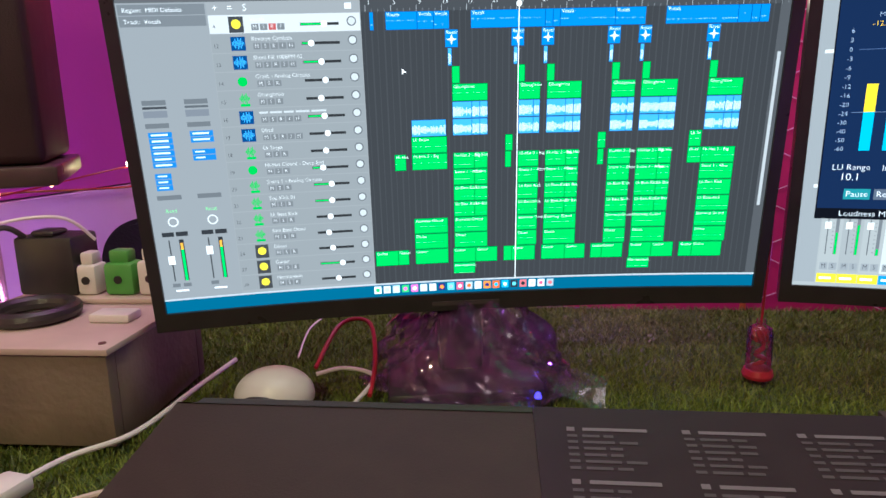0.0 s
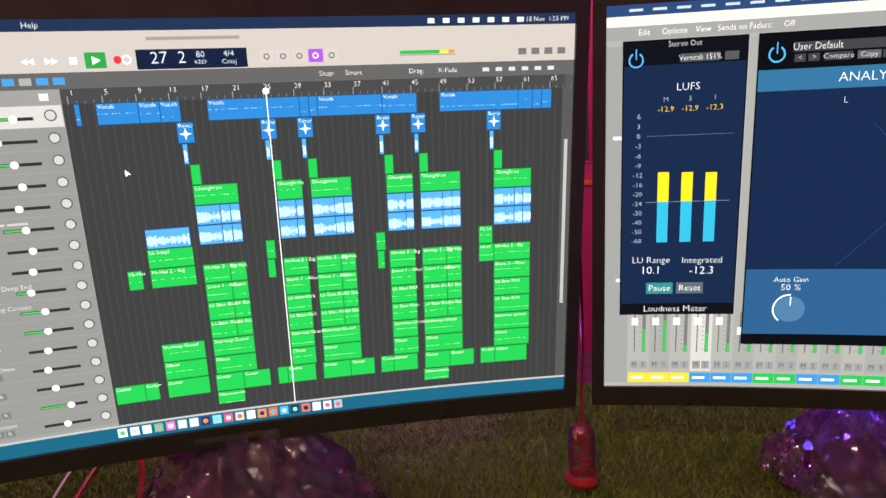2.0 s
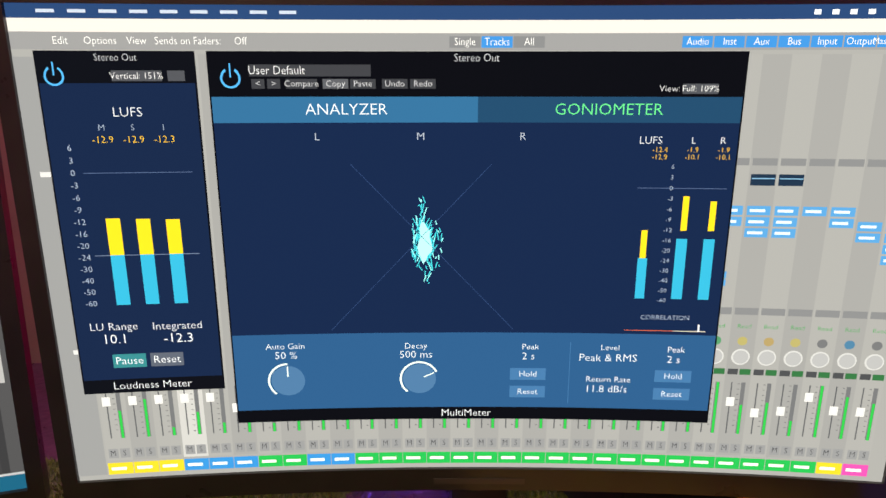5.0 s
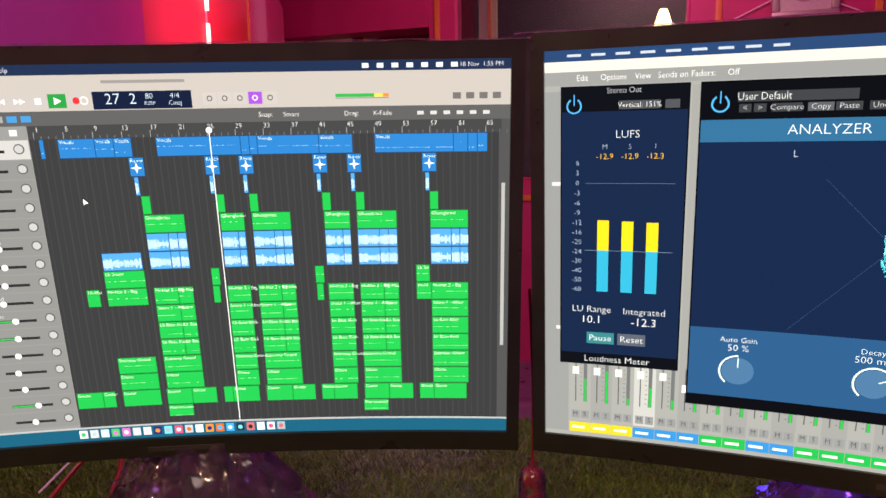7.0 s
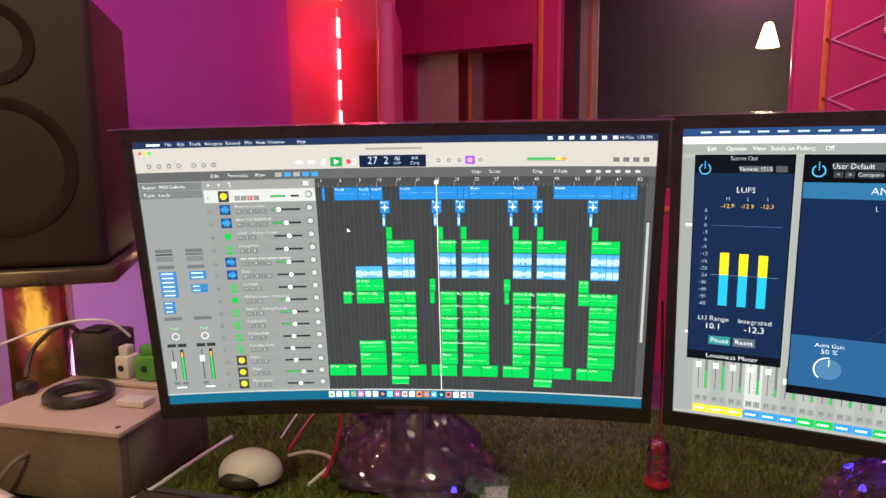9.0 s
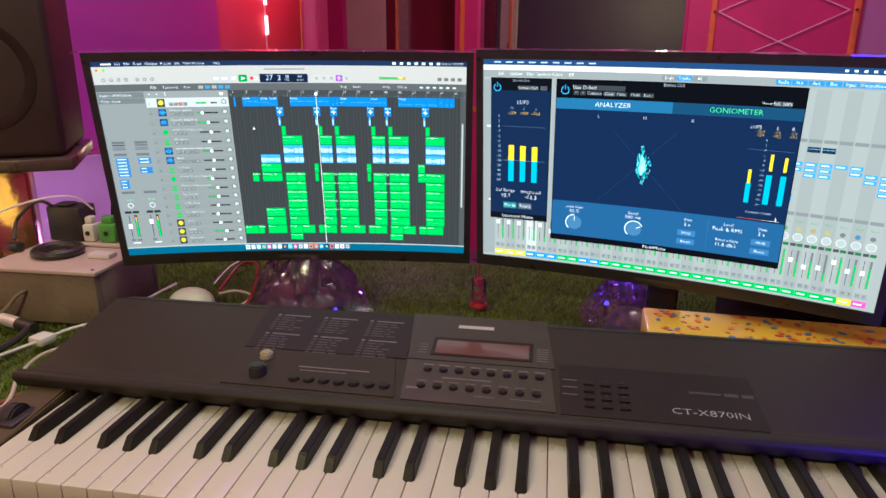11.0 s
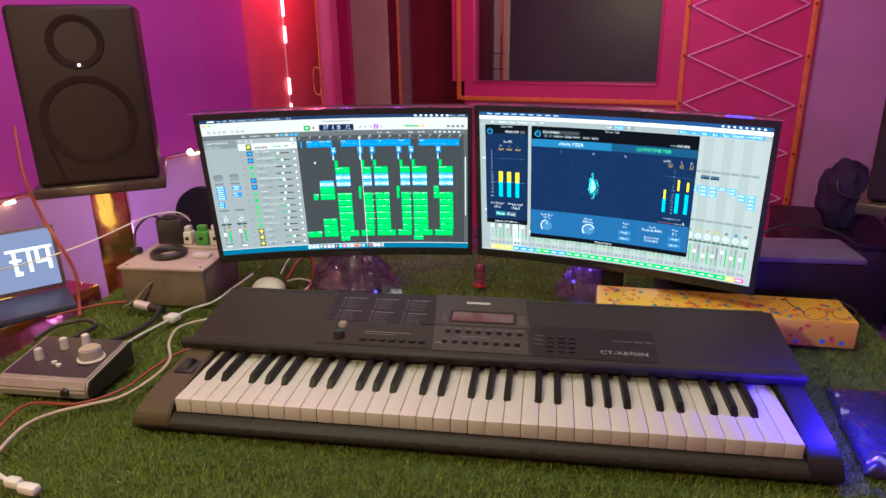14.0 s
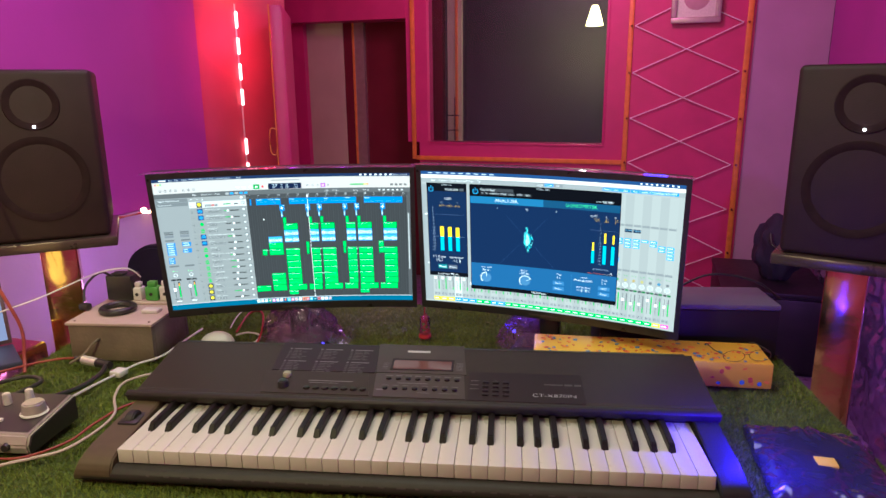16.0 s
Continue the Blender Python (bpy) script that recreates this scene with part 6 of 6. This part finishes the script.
gift = thing("gift_box", pose(0.985, 0.600, DESK, 0, 0, 8.5), "flat gift box wrapped in yellow paper with coloured dots", "gift box")
part("box", bm_box(-0.44, 0.0, 0.0, 0.105, 0.001, 0.052, 0.004), GIFTP, gift)
rng = random.Random(5)
dot = bm_cyl(1, 1, 0.0006, 12)
protos = []
for c in range(3):
    o = part("dot", dot.copy(), DOTS[c], gift)
    o.matrix_basis = pose(-0.05 - 0.1 * c, 0.05, 0.0523) @ Matrix.Diagonal((0.004, 0.005, 1, 1))
    protos.append(o.data)
for k in range(190):
    o = new("dot", protos[k % 3])
    o.parent = gift
    a, b = rng.uniform(0.0018, 0.0045), rng.uniform(0.002, 0.0055)
    if k < 140:
        o.matrix_basis = pose(rng.uniform(-0.43, -0.008), rng.uniform(0.008, 0.098), 0.0519 + 0.00001 * k, 0, 0, rng.uniform(0, 180)) @ Matrix.Diagonal((a, b, 1, 1))
    else:
        o.matrix_basis = pose(rng.uniform(-0.43, -0.008), 0.0002 - 0.00001 * (k - 140), rng.uniform(0.008, 0.044), 90) @ pose(0, 0, 0, 0, 0, rng.uniform(0, 180)) @ Matrix.Diagonal((a, b, 1, 1))
sp = thing("spectacles", pose(0.935, 0.606, DESK + 0.0530, 0, 0, 20) @ Matrix.Diagonal((0.82, 0.82, 0.5, 1)), "thin-rimmed spectacles lying on the gift box", "spectacles")
for x in (-0.030, 0.030):
    part("rim", tube([(x + 0.025 * math.cos(a), -0.008 + 0.004 * math.sin(a), 0.022 + 0.019 * math.sin(a)) for a in [6.2832 * k / 16 for k in range(17)]], 0.0008, 6, 2), BOOK, sp)
    s = 1 if x > 0 else -1
    part("arm", tube([(x + s * 0.026, -0.006, 0.030), (x + s * 0.030, 0.030, 0.024), (x + s * 0.026, 0.075, 0.018), (x + s * 0.024, 0.090, 0.004)], 0.0016, 6, 4), BLACK, sp)
part("bridge", tube([(-0.006, -0.007, 0.026), (0.0, -0.009, 0.029), (0.006, -0.007, 0.026)], 0.0012, 6, 3), BOOK, sp)

bb = thing("black_box", pose(1.015, 0.762, DESK, 0, 0, 13), "matt black box with a lid standing behind the gift box", "box")
part("body", bm_box(-0.36, 0.0, 0.0, 0.125, 0.001, 0.104, 0.003), CABINET, bb)
# violet light on the black lid is put into its base colour
part("lid", bm_box(-0.361, 0.001, -0.001, 0.126, 0.1043, 0.116, 0.003), material("violet-lit box lid", (0.13, 0.10, 0.19), 0.45), bb, "grey-violet lid")
solid("drooping_wire", tube([(0.80, 0.80, DESK + 0.115), (0.88, 0.82, DESK + 0.155), (0.97, 0.83, DESK + 0.145), (1.03, 0.86, DESK + 0.10)], 0.0025), BLACK, "black wire drooping over the box", "cable")

POUCH = bpy.data.materials.new("violet foil pouch")
POUCH.use_nodes = True
pb = POUCH.node_tree.nodes["Principled BSDF"]
pb.inputs["Base Color"].default_value, pb.inputs["Metallic"].default_value, pb.inputs["Roughness"].default_value = (0.06, 0.05, 0.10, 1), 0.55, 0.16
pouch = thing("foil_pouch", pose(0.915, 0.425, DESK, 0, 0, 4), "crinkled violet foil pouch with a yellow label", "pouch")
bm = bmesh.new()
bmesh.ops.create_grid(bm, x_segments=60, y_segments=70, size=1)
for v in bm.verts:
    x, y = v.co.x, v.co.y
    e = max(0.0, (1 - abs(x) ** 5) * (1 - abs(y) ** 5))
    rim = max(abs(x), abs(y)) ** 3
    z = 0.017 * e ** 0.5 + 0.004 * noise.noise(Vector((x * 1.6, y * 1.8, 2))) + rim * (0.012 * abs(noise.noise(Vector((x * 4 + y, y * 4.5, 5)))) + 0.003 * noise.noise(Vector((x * 8, y * 9 - x * 3, 8)))) + 0.0012 * abs(noise.noise(Vector((x * 9, y * 8, 3))))
    v.co = Vector((0.088 + 0.086 * x + 0.006 * noise.noise(Vector((y * 2, 0, 1))), -0.098 + 0.105 * y, max(z, 0.0) + 0.003))
low = bmesh.ops.extrude_face_region(bm, geom=list(bm.faces))
for v in [g for g in low["geom"] if isinstance(g, bmesh.types.BMVert)]:
    v.co.z = 0.001
part("pouch", bm, POUCH, pouch)
lab = bm_box(0.078, 0.106, -0.122, -0.098, 0.0170, 0.0232, 0.0005)
part("label", lab, material("yellow label", (0.8, 0.55, 0.05), 0.5), pouch, "yellow paper label")

book = thing("book", pose(0.535, 0.015, DESK, 0, 0, 11.5), "dark brown covered book at the desk edge", "book")
part("cover", bm_box(0.0, 0.26, -0.17, 0.0, 0.016, 0.0185, 0.0008), BOOK, book)
part("pages", bm_box(0.001, 0.256, -0.168, -0.002, 0.0037, 0.0158), PAPER, book, "yellowish page block")
part("cover", bm_box(0.0, 0.26, -0.17, 0.0, 0.001, 0.0035, 0.0008), BOOK, book)

# ---- behind the desk ----
low = thing("low_cabinet", pose(1.10, 2.55, 0), "dark low cabinet by the pale wall", "cabinet")
part("body", bm_box(0.0, 0.45, 0.012, 0.60, 0.0, 0.376, 0.004), CABINET, low)
part("top_board", bm_box(-0.006, 0.456, -0.006, 0.60, 0.3764, 0.40, 0.004), CABINET, low)
for x in (0.004, 0.227):
    part("door", bm_box(x, x + 0.219, -0.004, 0.0116, 0.02, 0.37, 0.003), CABINET, low)
bagm = bmesh.new()
bmesh.ops.create_icosphere(bagm, subdivisions=4, radius=1)
for v in bagm.verts:
    c = v.co.normalized()
    k = 1 + 0.22 * noise.noise(c * 2.5) + 0.06 * noise.noise(c * 7)
    v.co = Vector((c.x * 0.115 * k, c.y * 0.10 * k, max(c.z, -0.9) * 0.19 * k + 0.17))
bp = thing("backpack", pose(1.36, 2.80, 0.401) @ Matrix.Diagonal((0.95, 0.95, 0.86, 1)), "dark navy rounded backpack on the low cabinet", "backpack")
part("body", bagm, NAVY, bp)
part("strap", tube([(-0.06, -0.10, 0.28), (-0.05, -0.13, 0.22), (0.03, -0.13, 0.20), (0.07, -0.11, 0.27)], 0.008), BLACK, bp)
disc = thing("round_fan", pose(-0.74, 1.02, 0, 0, 0, 20), "dark round guard on a pole behind the socket box", "fan")
part("guard", bm_cyl(0.085, 0.085, 0.04, 36, (0, 0, 0.775), 0.008, turn=pose(0, 0, 0, 90)), NAVY, disc)
part("pole", bm_cyl(0.012, 0.012, 0.70, 12, (0, -0.02, 0.01)), BLACK, disc)
part("foot", bm_cyl(0.11, 0.10, 0.012, 28, (0, -0.02, 0.0)), BLACK, disc)
ml = thing("monitor_light", right_monitor.matrix_world.copy(), "blue light stick lying on the monitor", "light")
part("tube", curved_slab(0.180, 0.222, MH / 2 + 0.0103, MH / 2 + 0.0132, 0.003, 0.010, 6), BLUELED, ml)
